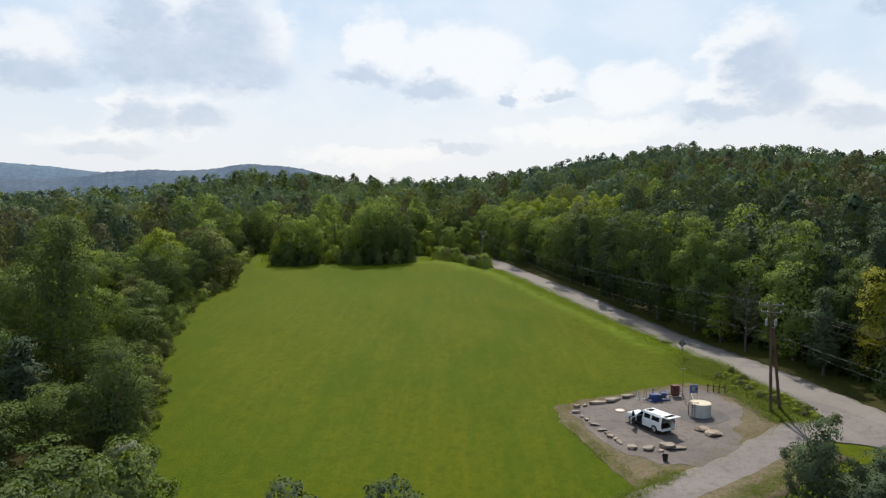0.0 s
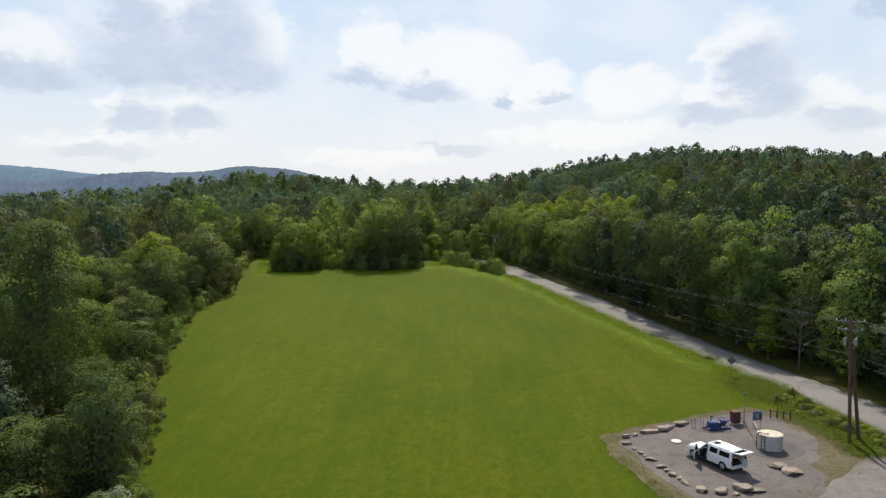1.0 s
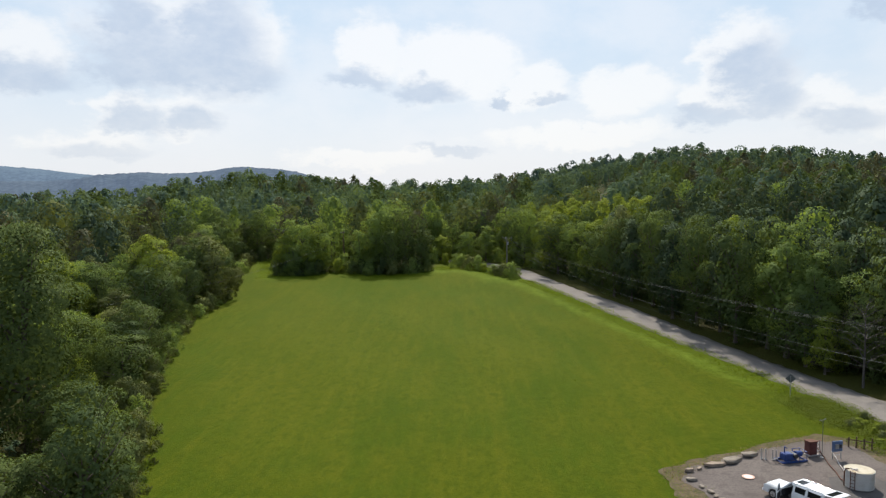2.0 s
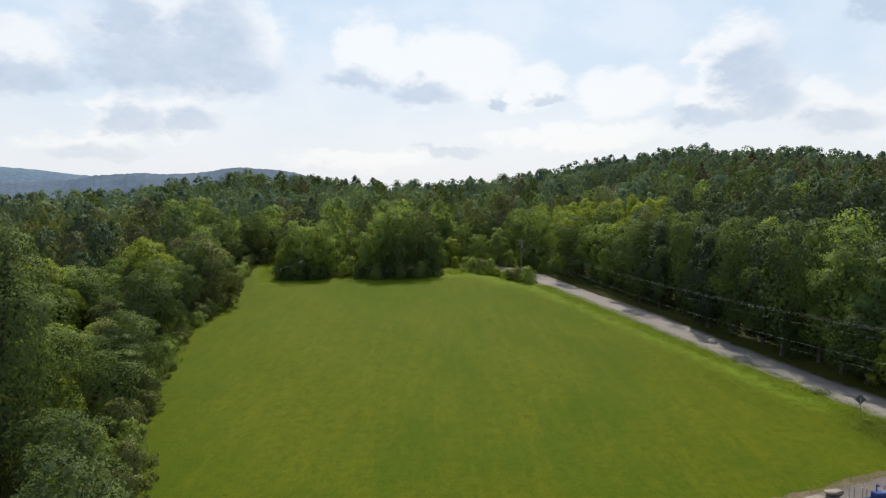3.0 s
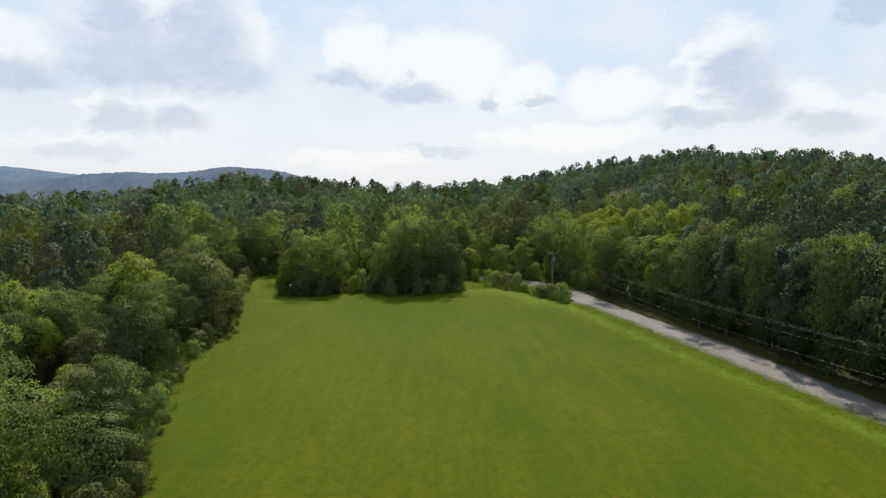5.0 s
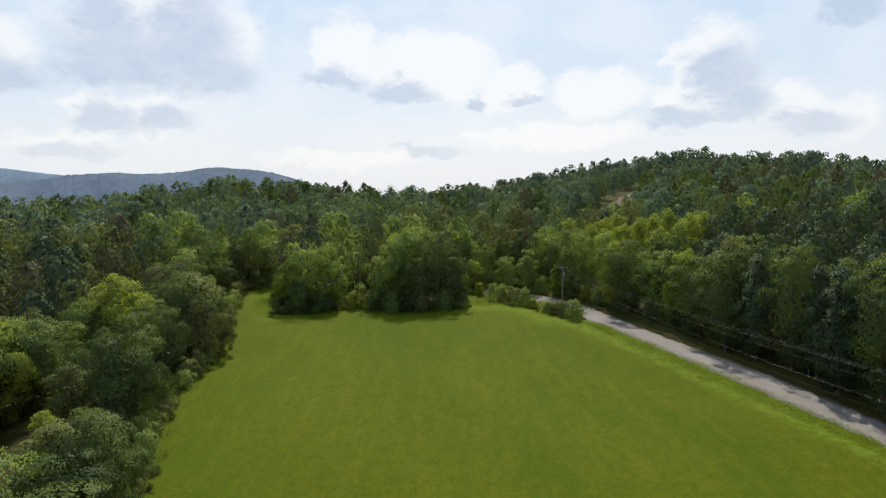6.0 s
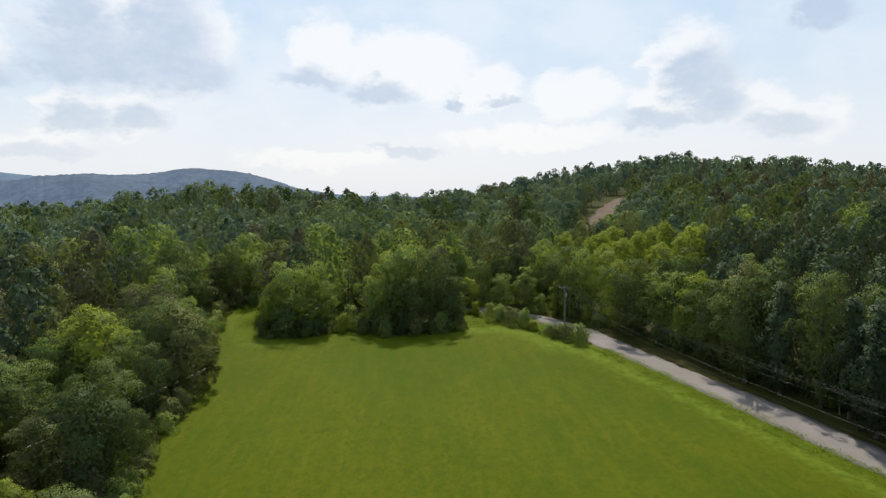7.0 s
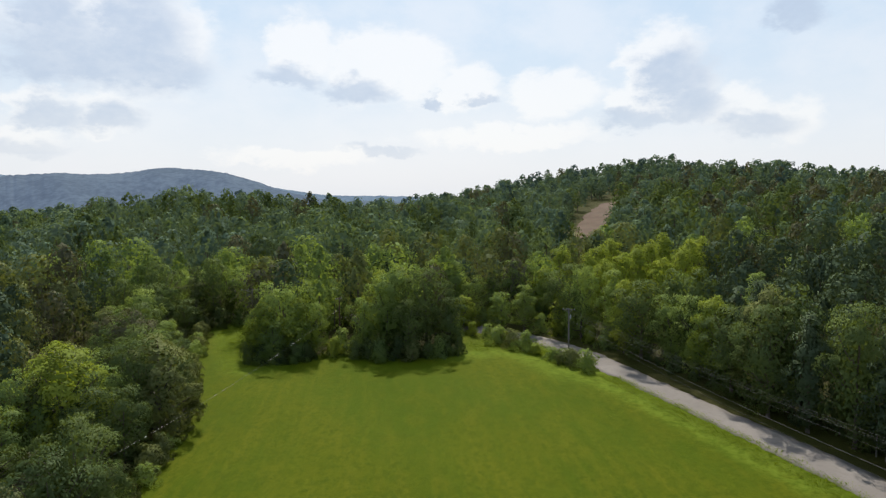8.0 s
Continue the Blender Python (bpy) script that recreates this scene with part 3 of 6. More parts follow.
def far_crown(rng, kind, wide, leaves, size):
    """A crown one metre tall for far woods: sprays over a lobed outline."""
    half, foot = wide / 2, FOOT[kind]
    u = rng.beta(1.5, 1.15, leaves) * 0.985
    a = rng.uniform(0, 2 * np.pi, leaves)
    p, q, w = rng.uniform(0, 2 * np.pi, 3)

    def outline(u, a):
        lobes = 0.13 * np.sin(2 * a + p + 2 * u) + 0.12 * np.sin(3 * a + q + 7 * u) + 0.10 * np.sin(5 * a + w - 11 * u) + 0.06 * np.sin(9 * a + 19 * u)
        return half * envelope(kind, u) * (1 + lobes)

    r = outline(u, a)
    steep = (outline(u + 0.02, a) - outline(u - 0.02, a)) / (0.04 * (1 - foot))
    around = (outline(u, a + 0.08) - outline(u, a - 0.08)) / 0.16 / np.maximum(r, 0.02)
    c, s = np.cos(a), np.sin(a)
    normal = normed(np.stack([c + around * s * 0.6, s - around * c * 0.6, np.clip(-steep, -1.2, 3.0)], -1) + 0.16 * unit(rng, leaves))
    deep = rng.random(leaves) < 0.28
    r = r * np.where(deep, rng.uniform(0.45, 0.7, leaves), rng.uniform(0.82, 1.06, leaves))
    size = size * np.where(deep, 1.9, 1.0)[:, None]
    place = np.stack([r * c, r * s, foot + (1 - foot) * u + rng.normal(0, 0.012, leaves)], -1)
    v, f = leaves_at(rng, place, normed(normal + 0.45 * unit(rng, leaves)), size, 1.25)
    return v, f, np.repeat(normal, 4, axis=0)


def tree(name, kind, tall, wide, count, leaves, size, material, label, category, seed):
    """A tree at the origin: trunk with limbs, and a crown."""
    rng = np.random.default_rng(seed)
    thing = tagged(new(name), label, category)
    verts, faces, mids, normals = crown_mesh(rng, kind, tall, wide, count, leaves, size)
    bm = bmesh.new()
    lean = rng.normal(0, 0.02 * tall, 2)
    girth = 0.014 * tall + 0.05
    if kind != "shrub":
        top = tall * (0.93 if kind in ("pine", "poplar") else 0.72)
        tube(bm, [(0, 0, -0.3), (lean[0] * 0.1, lean[1] * 0.1, tall * 0.06), (lean[0] * 0.5, lean[1] * 0.5, top * 0.5), (lean[0], lean[1], top)], [girth * 1.5, girth, girth * 0.66, girth * 0.15])
        limbs = mids[:: max(1, len(mids) // 14)]
    else:
        limbs = mids[:: max(1, len(mids) // 7)]
        tube(bm, [(0, 0, -0.2), (0.02, 0, tall * 0.3)], [girth, girth * 0.5], 6)
    for mid in limbs:
        foot = max(mid[2] * 0.62, tall * 0.05)
        start = Vector((lean[0] * foot / tall, lean[1] * foot / tall, foot))
        bend = (start + Vector(mid)) / 2 + Vector((0, 0, -0.03 * tall))
        tube(bm, [start, bend, Vector(mid)], [girth * 0.42, girth * 0.28, girth * 0.08], 5)
    part("trunk", bm, M_BARK, thing)
    rounded(sheet("crown", verts, faces, material, thing).data, normals)
    return thing


TREES, TALL = {}, {}


def species(key, *rest):
    TREES[key] = tree(*rest)
    TALL[key] = rest[2]


# near, closely leaved
species("oak", "leafy_tree", "broad", 14, 9.4, 60, 8000, 0.27, L_OAK, "tall leafy deciduous tree with a mid-green crown", "tree", 11)
species("oak_wide", "leafy_tree", "broad", 12, 11.5, 70, 8600, 0.27, L_OAK, "broad leafy deciduous tree at the meadow edge", "tree", 12)
species("dark", "leafy_tree", "broad", 16, 10.6, 66, 8600, 0.28, L_DARK, "dense dark-green deciduous tree with heavy crown", "tree", 13)
species("lime", "leafy_tree", "canopy", 12, 8.2, 56, 7600, 0.25, L_LIME, "yellow-green leafy deciduous tree lit by sun", "tree", 14)
species("giant", "leafy_tree", "poplar", 23, 14, 150, 26000, 0.25, L_DARK, "very tall dark-green tree over the meadow edge", "tree", 15)
species("pine", "pine_tree", "pine", 16, 8.6, 95, 7600, 0.30, L_PINE, "dark-green conical pine tree in the woods", "tree", 16)
species("olive", "leafy_tree", "poplar", 14, 8.4, 56, 6400, 0.29, L_OLIVE, "dull olive-green deciduous tree in the woods", "tree", 17)
species("russet", "leafy_tree", "broad", 12, 10.0, 60, 6400, 0.28, L_RUSSET, "brownish grey-green deciduous tree in the woods", "tree", 25)
species("yellow", "leafy_tree", "canopy", 14, 8.8, 60, 8600, 0.26, L_YELLOW, "yellowing leafy tree beside the road", "tree", 26)
species("tulip", "leafy_tree", "canopy", 17, 8.2, 70, 9000, 0.27, L_TULIP, "tall slender light-green deciduous tree", "tree", 18)
species("oak_back", "leafy_tree", "canopy", 13, 9.2, 50, 3200, 0.42, L_OAK, "leafy deciduous tree deep in the woods", "tree", 41)
species("dark_back", "leafy_tree", "canopy", 15, 9.6, 50, 3400, 0.42, L_DARK, "dark deciduous tree deep in the woods", "tree", 42)
species("pine_back", "pine_tree", "pine", 16, 8.6, 60, 3600, 0.42, L_PINE, "dark pine tree deep in the woods", "tree", 43)
species("shrub", "shrub", "shrub", 4, 5.5, 40, 3400, 0.21, L_OAK, "rounded green leafy shrub at the edge", "shrub", 19)
species("shrub_olive", "shrub", "shrub", 4.5, 6, 44, 3400, 0.22, L_OLIVE, "overgrown olive-green shrub with vines", "shrub", 20)
species("shrub_grey", "shrub", "shrub", 4, 5, 40, 4200, 0.18, L_GREY, "pale grey-green flowering shrub", "shrub", 21)
species("shrub_lime", "shrub", "shrub", 3, 4, 36, 3000, 0.18, L_LIME, "bright green leafy shrub in sunlight", "shrub", 22)
species("shrub_dark", "shrub", "shrub", 4.5, 6, 36, 2600, 0.25, L_DARK, "dark green undergrowth shrub under the trees", "shrub", 24)
species("sapling", "leafy_tree", "canopy", 9.5, 5.6, 64, 12000, 0.17, L_PINE, "young leafy tree beside the driveway", "tree", 23)
USED = set()


def plant(key, x, y, tall=1.0, wide=None, turn=0.0, sink=0.15, label=""):
    """Stands a tree of a kind on the ground; the first one is the model itself."""
    wide = wide or tall
    m = pose(x, y, ground_z(x, y) - sink, 0, 0, turn) @ Matrix.Diagonal((wide, wide, tall, 1))
    if key in USED:
        ob = copy_thing(TREES[key], m)
        ob.matrix_basis = m
    else:
        ob = TREES[key]
        ob.matrix_basis = m
        USED.add(key)
    ob["group"] = "shrubs round the meadow" if key.startswith("shrub") else "trees round the meadow"
    if label:
        ob["label"] = label
    return ob


rng_plant = random.Random(4)

# the meadow's west edge
for key, x, y, tall, wide in [
    ("giant", -43.5, 74, 1.0, 1.0), ("dark", -50, 64, 0.95, 0.95), ("pine", -40.5, 61, 0.7, 0.95), ("oak", -47, 88, 0.8, 0.9), ("dark", -37.5, 70, 0.5, 0.65),
    ("lime", -41.5, 80, 0.62, 0.62), ("olive", -46, 97, 0.72, 0.9), ("shrub_dark", -31.5, 62.5, 1.1, 0.95), ("shrub_olive", -33, 67.5, 1.15, 0.9), ("shrub_grey", -24.5, 49.5, 0.95, 0.8),
    ("shrub_olive", -29, 55, 1.15, 0.95), ("dark", -34, 55, 0.46, 0.7), ("dark", -37, 50, 0.5, 0.7), ("shrub", -36.5, 76, 1.1, 0.8), ("shrub_olive", -38.7, 84, 1.0, 0.8),
    ("oak", -44, 84, 0.42, 0.5), ("shrub", -42.5, 92, 0.9, 0.75), ("shrub_olive", -44.5, 100, 0.95, 0.8), ("shrub", -46.5, 108, 0.9, 0.8), ("shrub_olive", -49, 115, 0.95, 0.85),
    ("shrub", -50.5, 122, 0.9, 0.85), ("shrub_olive", -52, 129, 0.9, 0.85), ("shrub", -52.5, 135, 0.8, 0.8), ("olive", -56, 119, 0.62, 0.8), ("lime", -53, 108, 0.55, 0.6),
    ("russet", -64.0, 175, 1.05, 1.0), ("russet", -72, 122, 0.95, 1.0), ("russet", -55, 126, 0.7, 0.75), ("lime", -60.9, 143.0, 1.22, 1.48), ("oak_wide", -65, 143, 0.95, 0.9), ("olive", -51.6, 149, 1.02, 1.25), ("lime", -67, 121, 1.15, 1.25), ("oak", -57, 155, 0.72, 0.8), ("oak", -66, 128, 0.85, 0.85),
    ("olive", -66, 152, 0.9, 0.9), ("olive", -72, 133, 0.8, 0.9), ("oak_wide", -70, 112, 0.95, 0.9), ("dark", -62, 104, 0.8, 0.8), ("oak", -58, 94, 0.85, 0.9),
    ("dark", -63, 82, 0.95, 0.95), ("oak", -56, 74, 0.95, 0.9), ("oak_wide", -60, 168, 0.8, 0.75), ("dark", -64, 180, 0.8, 0.8), ("oak", -67, 192, 0.95, 0.9),
    ("dark", -68, 205, 1.0, 0.9), ("tulip", -73, 212, 1.15, 1.1), ("olive", -63.5, 214, 0.85, 0.85), ("oak", -56, 222, 0.9, 0.85), ("dark", -49, 220, 0.75, 0.8), ("dark", -60.5, 217, 0.95, 0.9), ("oak", -53, 217.5, 0.85, 0.9), ("oak_wide", -66, 220, 1.0, 0.9), ("shrub_dark", -58, 213.5, 1.0, 0.9), ("shrub_dark", -62, 209, 1.0, 0.9), ("shrub", -54, 214.5, 0.9, 0.9),
]:
    plant(key, x, y, tall, wide, rng_plant.uniform(0, 360))

y = 40.0
while y < 214:
    x = float(field_left(y))
    key = rng_plant.choice(("shrub", "shrub_olive", "shrub", "shrub_olive", "shrub_olive"))
    plant(key, x - rng_plant.uniform(0.9, 1.9) - (1.2 if y < 135 else 0.0), y, rng_plant.uniform(0.55, 0.9), rng_plant.uniform(0.55, 0.8), rng_plant.uniform(0, 360))
    if y < 140 or rng_plant.random() < 0.5:
        plant(rng_plant.choice(("shrub_olive", "shrub_olive", "dark")), x - rng_plant.uniform(4.5, 6.5), y + 1, rng_plant.uniform(0.5, 0.9) if y > 100 else rng_plant.uniform(0.45, 0.7), rng_plant.uniform(0.6, 0.8), rng_plant.uniform(0, 360))
    y += rng_plant.uniform(2.8, 3.8)

for away, keys in ((21, ("dark", "oak", "olive")), (27.5, ("oak_back", "dark_back", "dark_back")), (34, ("dark_back", "olive", "oak_back"))):
    y = 38.0 + away / 6
    while y < 134:
        plant(rng_plant.choice(keys), float(field_left(y)) - away + rng_plant.uniform(-1.5, 1.5), y, rng_plant.uniform(0.72, 0.95), rng_plant.uniform(0.75, 1.0), rng_plant.uniform(0, 360))
        y += rng_plant.uniform(6.5, 9.0)

for away in (3.5, 9, 15, 21.5, 28, 34.5, 41):
    y = -32.0 + away / 4
    while y < (44 if away > 8 else 40):
        plant(rng_plant.choice(("dark_back", "dark_back", "pine_back")), float(field_left(y)) - away + rng_plant.uniform(-1.5, 1.5), y, rng_plant.uniform(0.45, 0.75), rng_plant.uniform(0.65, 0.85), rng_plant.uniform(0, 360))
        y += rng_plant.uniform(6.0, 8.0)

for away, keys in ((9, ("oak", "dark", "oak_wide")), (16, ("dark", "oak", "olive"))):
    y = 160.0 - away * 2.0
    while y < 212:
        plant(rng_plant.choice(keys), float(field_left(y)) - away + rng_plant.uniform(-1.5, 1.5), y, rng_plant.uniform(0.6, 0.85), rng_plant.uniform(0.7, 0.95), rng_plant.uniform(0, 360))
        y += rng_plant.uniform(6.5, 9.0)

# the two groves at the top of the meadow
for key, x, y, tall, wide in [
    ("oak_wide", -40.5, 186.5, 1.20, 1.10), ("lime", -43.8, 185.2, 0.9, 1.0), ("lime", -37.2, 186, 0.92, 0.95), ("oak", -42, 183.6, 0.55, 0.8), ("oak", -35.5, 187, 0.74, 0.72), ("lime", -45.5, 187, 0.62, 0.7), ("shrub", -43, 182.5, 0.9, 0.9), ("shrub", -37.5, 183, 0.85, 0.8),
    ("shrub_lime", -31.3, 184.5, 1.25, 1.1), ("shrub", -30, 187, 1.2, 0.9),
    ("oak", -21.5, 186, 1.12, 1.0), ("dark", -14, 186.5, 1.0, 0.98), ("oak", -18, 188, 1.24, 1.15), ("lime", -22, 191, 1.25, 1.1), ("oak", -25.8, 185, 0.82, 0.68), ("dark", -17.5, 183.5, 0.70, 0.72), ("dark", -9.6, 185, 0.66, 0.62), ("shrub", -23, 181.6, 1.0, 0.9), ("shrub", -12, 181.6, 1.0, 0.9), ("shrub_olive", -17, 181, 0.9, 0.85), ("oak", -20, 192, 1.0, 0.9),
]:
    plant(key, x, y, tall, wide, rng_plant.uniform(0, 360))

# shrubs by the road's bend, and the ones beside the driveway
for key, x, y, tall, wide in [
    ("shrub", 11.7, 168.6, 0.95, 0.95), ("shrub_olive", 10.0, 172.0, 0.75, 0.85), ("shrub", 7.9, 176.0, 0.6, 0.8), ("shrub_dark", 9.0, 174.0, 0.6, 0.75), ("shrub", 4.4, 183.5, 0.95, 0.95), ("shrub_olive", 2.4, 186.4, 0.85, 0.95), ("shrub_lime", 5.6, 180.5, 0.7, 0.9), ("shrub", 0.2, 189.5, 0.9, 1.0), ("oak", 2.5, 199, 0.62, 0.7), ("lime", -5, 203, 0.6, 0.75), ("tulip", 7.0, 197.5, 0.62, 0.75), ("lime", 13.8, 194.5, 0.6, 0.8), ("shrub", 10.3, 196.5, 1.0, 0.9), ("shrub_lime", 13.2, 193.5, 1.3, 1.2), ("shrub", 15.6, 191, 1.0, 0.85), ("shrub_lime", 17.5, 186, 1.2, 1.1), ("shrub", 19.0, 181.5, 0.9, 0.8),
    ("shrub_lime", -3.5, 205, 1.5, 1.5), ("shrub_lime", 1.5, 208, 1.4, 1.4), ("shrub_lime", -8, 207, 1.3, 1.4), ("shrub_lime", 1.8, 190, 0.8, 0.8), ("shrub", -1.0, 193.5, 0.8, 0.8), ("shrub_lime", -4.0, 196.5, 1.0, 0.9), ("shrub", -7.0, 199, 1.1, 0.9), ("oak", -10, 203, 0.6, 0.7),
    ("sapling", 34.6, 40.4, 0.60, 0.95), ("sapling", 32.4, 38.6, 0.54, 0.9), ("sapling", 28.2, 37.0, 0.98, 0.82), ("sapling", 31.8, 36.0, 0.58, 0.9), ("sapling", 29.6, 34.4, 0.60, 0.8), ("shrub_olive", 36.5, 41, 0.7, 0.8), ("shrub_dark", 33.6, 38.4, 0.7, 0.7),
    ("sapling", -4.4, 24.6, 1.17, 0.95), ("sapling", 0.7, 25.2, 1.16, 0.95), ("sapling", -6.4, 24.0, 1.06, 0.8),
]:
    plant(key, x, y, tall, wide, rng_plant.uniform(0, 360))

# skirts of undergrowth round the groves, and the woods' north edge
for x in (-46.5, -44, -41, -38.3, -36, -27.5, -25, -22.4, -19.6, -16.8, -14, -11, -8.4):
    plant("shrub_dark", x, 182.3 + rng_plant.uniform(-0.6, 0.8), rng_plant.uniform(0.7, 1.0), rng_plant.uniform(0.62, 0.85), rng_plant.uniform(0, 360))
for k in range(17):
    x = -48 + 4.2 * k
    y = 216 - 0.16 * abs(x + 12) + rng_plant.uniform(-2, 2) if x < -8 else 209.5 + rng_plant.uniform(-1.5, 1.5)
    plant(rng_plant.choice(("oak", "tulip", "oak_wide", "lime", "lime")), x, y, rng_plant.uniform(0.7, 0.95), rng_plant.uniform(0.75, 0.95), rng_plant.uniform(0, 360))
    plant(rng_plant.choice(("shrub", "shrub", "shrub_lime")), x + 1.5, y - 3.5, rng_plant.uniform(0.6, 1.0), rng_plant.uniform(0.7, 0.9), rng_plant.uniform(0, 360))

# the woods east of the road: an edge of single trees
y = 26.0
while y < 196:
    x = float(road_x(y)) + (4.7 if y < 148 else 7.6)
    roll = rng_plant.random()
    if y < 92:
        key = "tulip" if roll < 0.35 else "dark" if roll < 0.7 else "oak" if roll < 0.85 else "pine"
    elif y < 152:
        key = "pine" if roll < 0.66 else "dark" if roll < 0.92 else "olive"
    else:
        key = "tulip" if roll < 0.22 else "oak" if roll < 0.62 else "lime" if roll < 0.78 else "dark"
    if not 58 < y < 104:
        grow = 1.0 if y < 150 else 0.85
        plant(key, x + rng_plant.uniform(-0.4, 2.4), y, grow * rng_plant.uniform(0.95, 1.18) * 16 / TALL[key], rng_plant.uniform(0.85, 1.05), rng_plant.uniform(0, 360))
    y += rng_plant.uniform(4.0, 6.0)
y = 24.0
while y < 186:
    plant("shrub_dark", float(road_x(y)) + 8.2 + rng_plant.uniform(0, 2.0), y, rng_plant.uniform(0.8, 1.3), rng_plant.uniform(0.7, 0.9), rng_plant.uniform(0, 360))
    y += rng_plant.uniform(3.6, 5.0)
for row, (away, keys) in enumerate([(12, ("dark_back", "pine", "pine_back", "pine", "dark_back")), (19, ("pine_back", "pine_back", "dark_back", "pine_back", "pine")), (26, ("pine_back", "pine_back", "dark_back"))]):
    y = 24.0 + 2 * row
    while y < 176 - 30 * row:
        plant(rng_plant.choice(keys), float(road_x(y)) + away + rng_plant.uniform(-1.5, 1.5), y, rng_plant.uniform(0.95, 1.25), rng_plant.uniform(0.8, 1.05), rng_plant.uniform(0, 360))
        y += rng_plant.uniform(5.5, 8.0)
for x, y, tall, wide in [(41.6, 100.2, 1.12, 1.12), (43.2, 96.5, 0.92, 0.95), (41.0, 104.5, 0.88, 0.8)]:
    plant("tulip", x, y, tall, wide, rng_plant.uniform(0, 360), label="tall sunlit light-green tree at the road's edge")
for k in range(34):
    y = 60.5 + 0.5 * k
    plant("shrub_lime" if k % 3 else "shrub_olive", float(road_x(y)) - 4.2 - rng_plant.uniform(0.0, 2.4 + 0.05 * k), y, rng_plant.uniform(0.14, 0.26), rng_plant.uniform(0.24, 0.42), rng_plant.uniform(0, 360), 0.05, "low leafy weeds between the gravel and the road")
for x, y, tall, wide in [(38.5, 46.5, 0.45, 0.5), (41, 49, 0.5, 0.55), (40.2, 44, 0.55, 0.6), (43.5, 47, 0.5, 0.6), (45.5, 50.5, 0.45, 0.5), (37, 43.6, 0.4, 0.5)]:
    plant("shrub_olive", x, y, tall, wide, rng_plant.uniform(0, 360))
plant("dark", 46.8, 99.0, 1.0, 0.9, 45)
plant("dark", 51.5, 84.5, 1.0, 0.9, 160)
plant("pine", 51.0, 94.0, 1.1, 1.0, 160)
plant("yellow", 53.8, 72.5, 1.0, 1.0, 40)
plant("tulip", 52.0, 88.0, 1.12, 1.1, 200)
plant("oak", 48.4, 82.5, 0.98, 0.95, 75)
plant("oak", 47.5, 92.5, 0.95, 0.9, 15)
plant("dark", 56.5, 80.0, 0.9, 0.9, 215)
plant("dark", 55.0, 76.5, 0.85, 0.8, 130)
plant("pine", 48.6, 75.5, 0.72, 0.75, 60)
plant("pine", 53.5, 63.0, 0.9, 0.9, 20)
plant("dark", 55.5, 66.0, 0.8, 0.9, 310)
plant("lime", 42.6, 92.6, 0.64, 0.62, 20)
plant("dark", 42.0, 96, 0.62, 0.8, 20)
plant("tulip", 47.4, 180.0, 0.86, 0.95, 10)
plant("tulip", 44.0, 171.0, 0.82, 0.9, 250)


def bare_tree(x, y, tall, turn):
    """A half-dead tree: trunk, forked limbs and fine twigs."""
    rng = np.random.default_rng(71)
    thing = tagged(new("bare_tree"), "half-dead grey-brown tree with bare twigs", "tree", "trees round the meadow")
    bm, twigs, tips = bmesh.new(), bmesh.new(), []
    tube(bm, [(0, 0, -0.3), (0.1, 0, tall * 0.4), (0.25, 0.1, tall * 0.92)], [0.16, 0.11, 0.03], 7)
    for k in range(22):
        h = tall * (0.22 + 0.72 * k / 22)
        a = k * 2.4
        run = tall * 0.40 * (1 - 0.6 * k / 22)
        start = Vector((0.25 * h / tall, 0.1 * h / tall, h))
        end = start + Vector((math.cos(a) * run, math.sin(a) * run, run * 0.45))
        tube(bm, [start, start.lerp(end, 0.5) + Vector((0, 0, 0.12 * run)), end], [0.05, 0.032, 0.012], 5)
        for j in range(9):
            f = 0.3 + 0.7 * j / 8
            base = start.lerp(end, f) + Vector((0, 0, 0.12 * run * (1 - abs(2 * f - 1))))
            tip = base + Vector((unit(rng, 1)[0] * 0.9 + (math.cos(a) * 0.4, math.sin(a) * 0.4, 0.35)).tolist()) * run * 0.28
            tube(twigs, [base, tip], [0.016, 0.007], 4)
            tips.append(tip)
    trunk = part("trunk", bm, M_GREYBARK, thing)
    part("twigs", twigs, M_GREYBARK, trunk)
    tips = np.repeat(np.array(tips), 5, axis=0) + rng.normal(0, 0.25, (len(tips) * 5, 3))
    v, f = leaves_at(rng, tips, unit(rng, len(tips)), 0.13)
    sheet("crown", v, f, L_RUSSET, thing).data.update()
    thing.matrix_basis = pose(x, y, ground_z(x, y), 0, 0, turn)


bare_tree(43.9, 87.0, 10.0, 30)
for x, y, tall, wide in [(20, 201, 0.95, 1.0), (27, 206, 1.1, 1.1), (33, 212, 1.15, 1.1), (26, 215, 1.15, 1.0), (39, 219, 1.2, 1.1), (31, 223, 1.2, 1.1), (45, 226, 1.25, 1.1), (37, 231, 1.25, 1.15), (46.5, 131, 1.35, 1.15), (50, 138, 1.25, 1.1), (14, 209, 1.0, 1.0), (48, 214, 1.2, 1.1), (54, 222, 1.25, 1.1), (52, 234, 1.3, 1.15), (60, 230, 1.2, 1.1), (22, 226, 1.2, 1.1), (40, 206, 1.1, 1.0)]:
    plant("lime", x, y, tall, wide, rng_plant.uniform(0, 360), label="sunlit yellow-green tree in the woods")


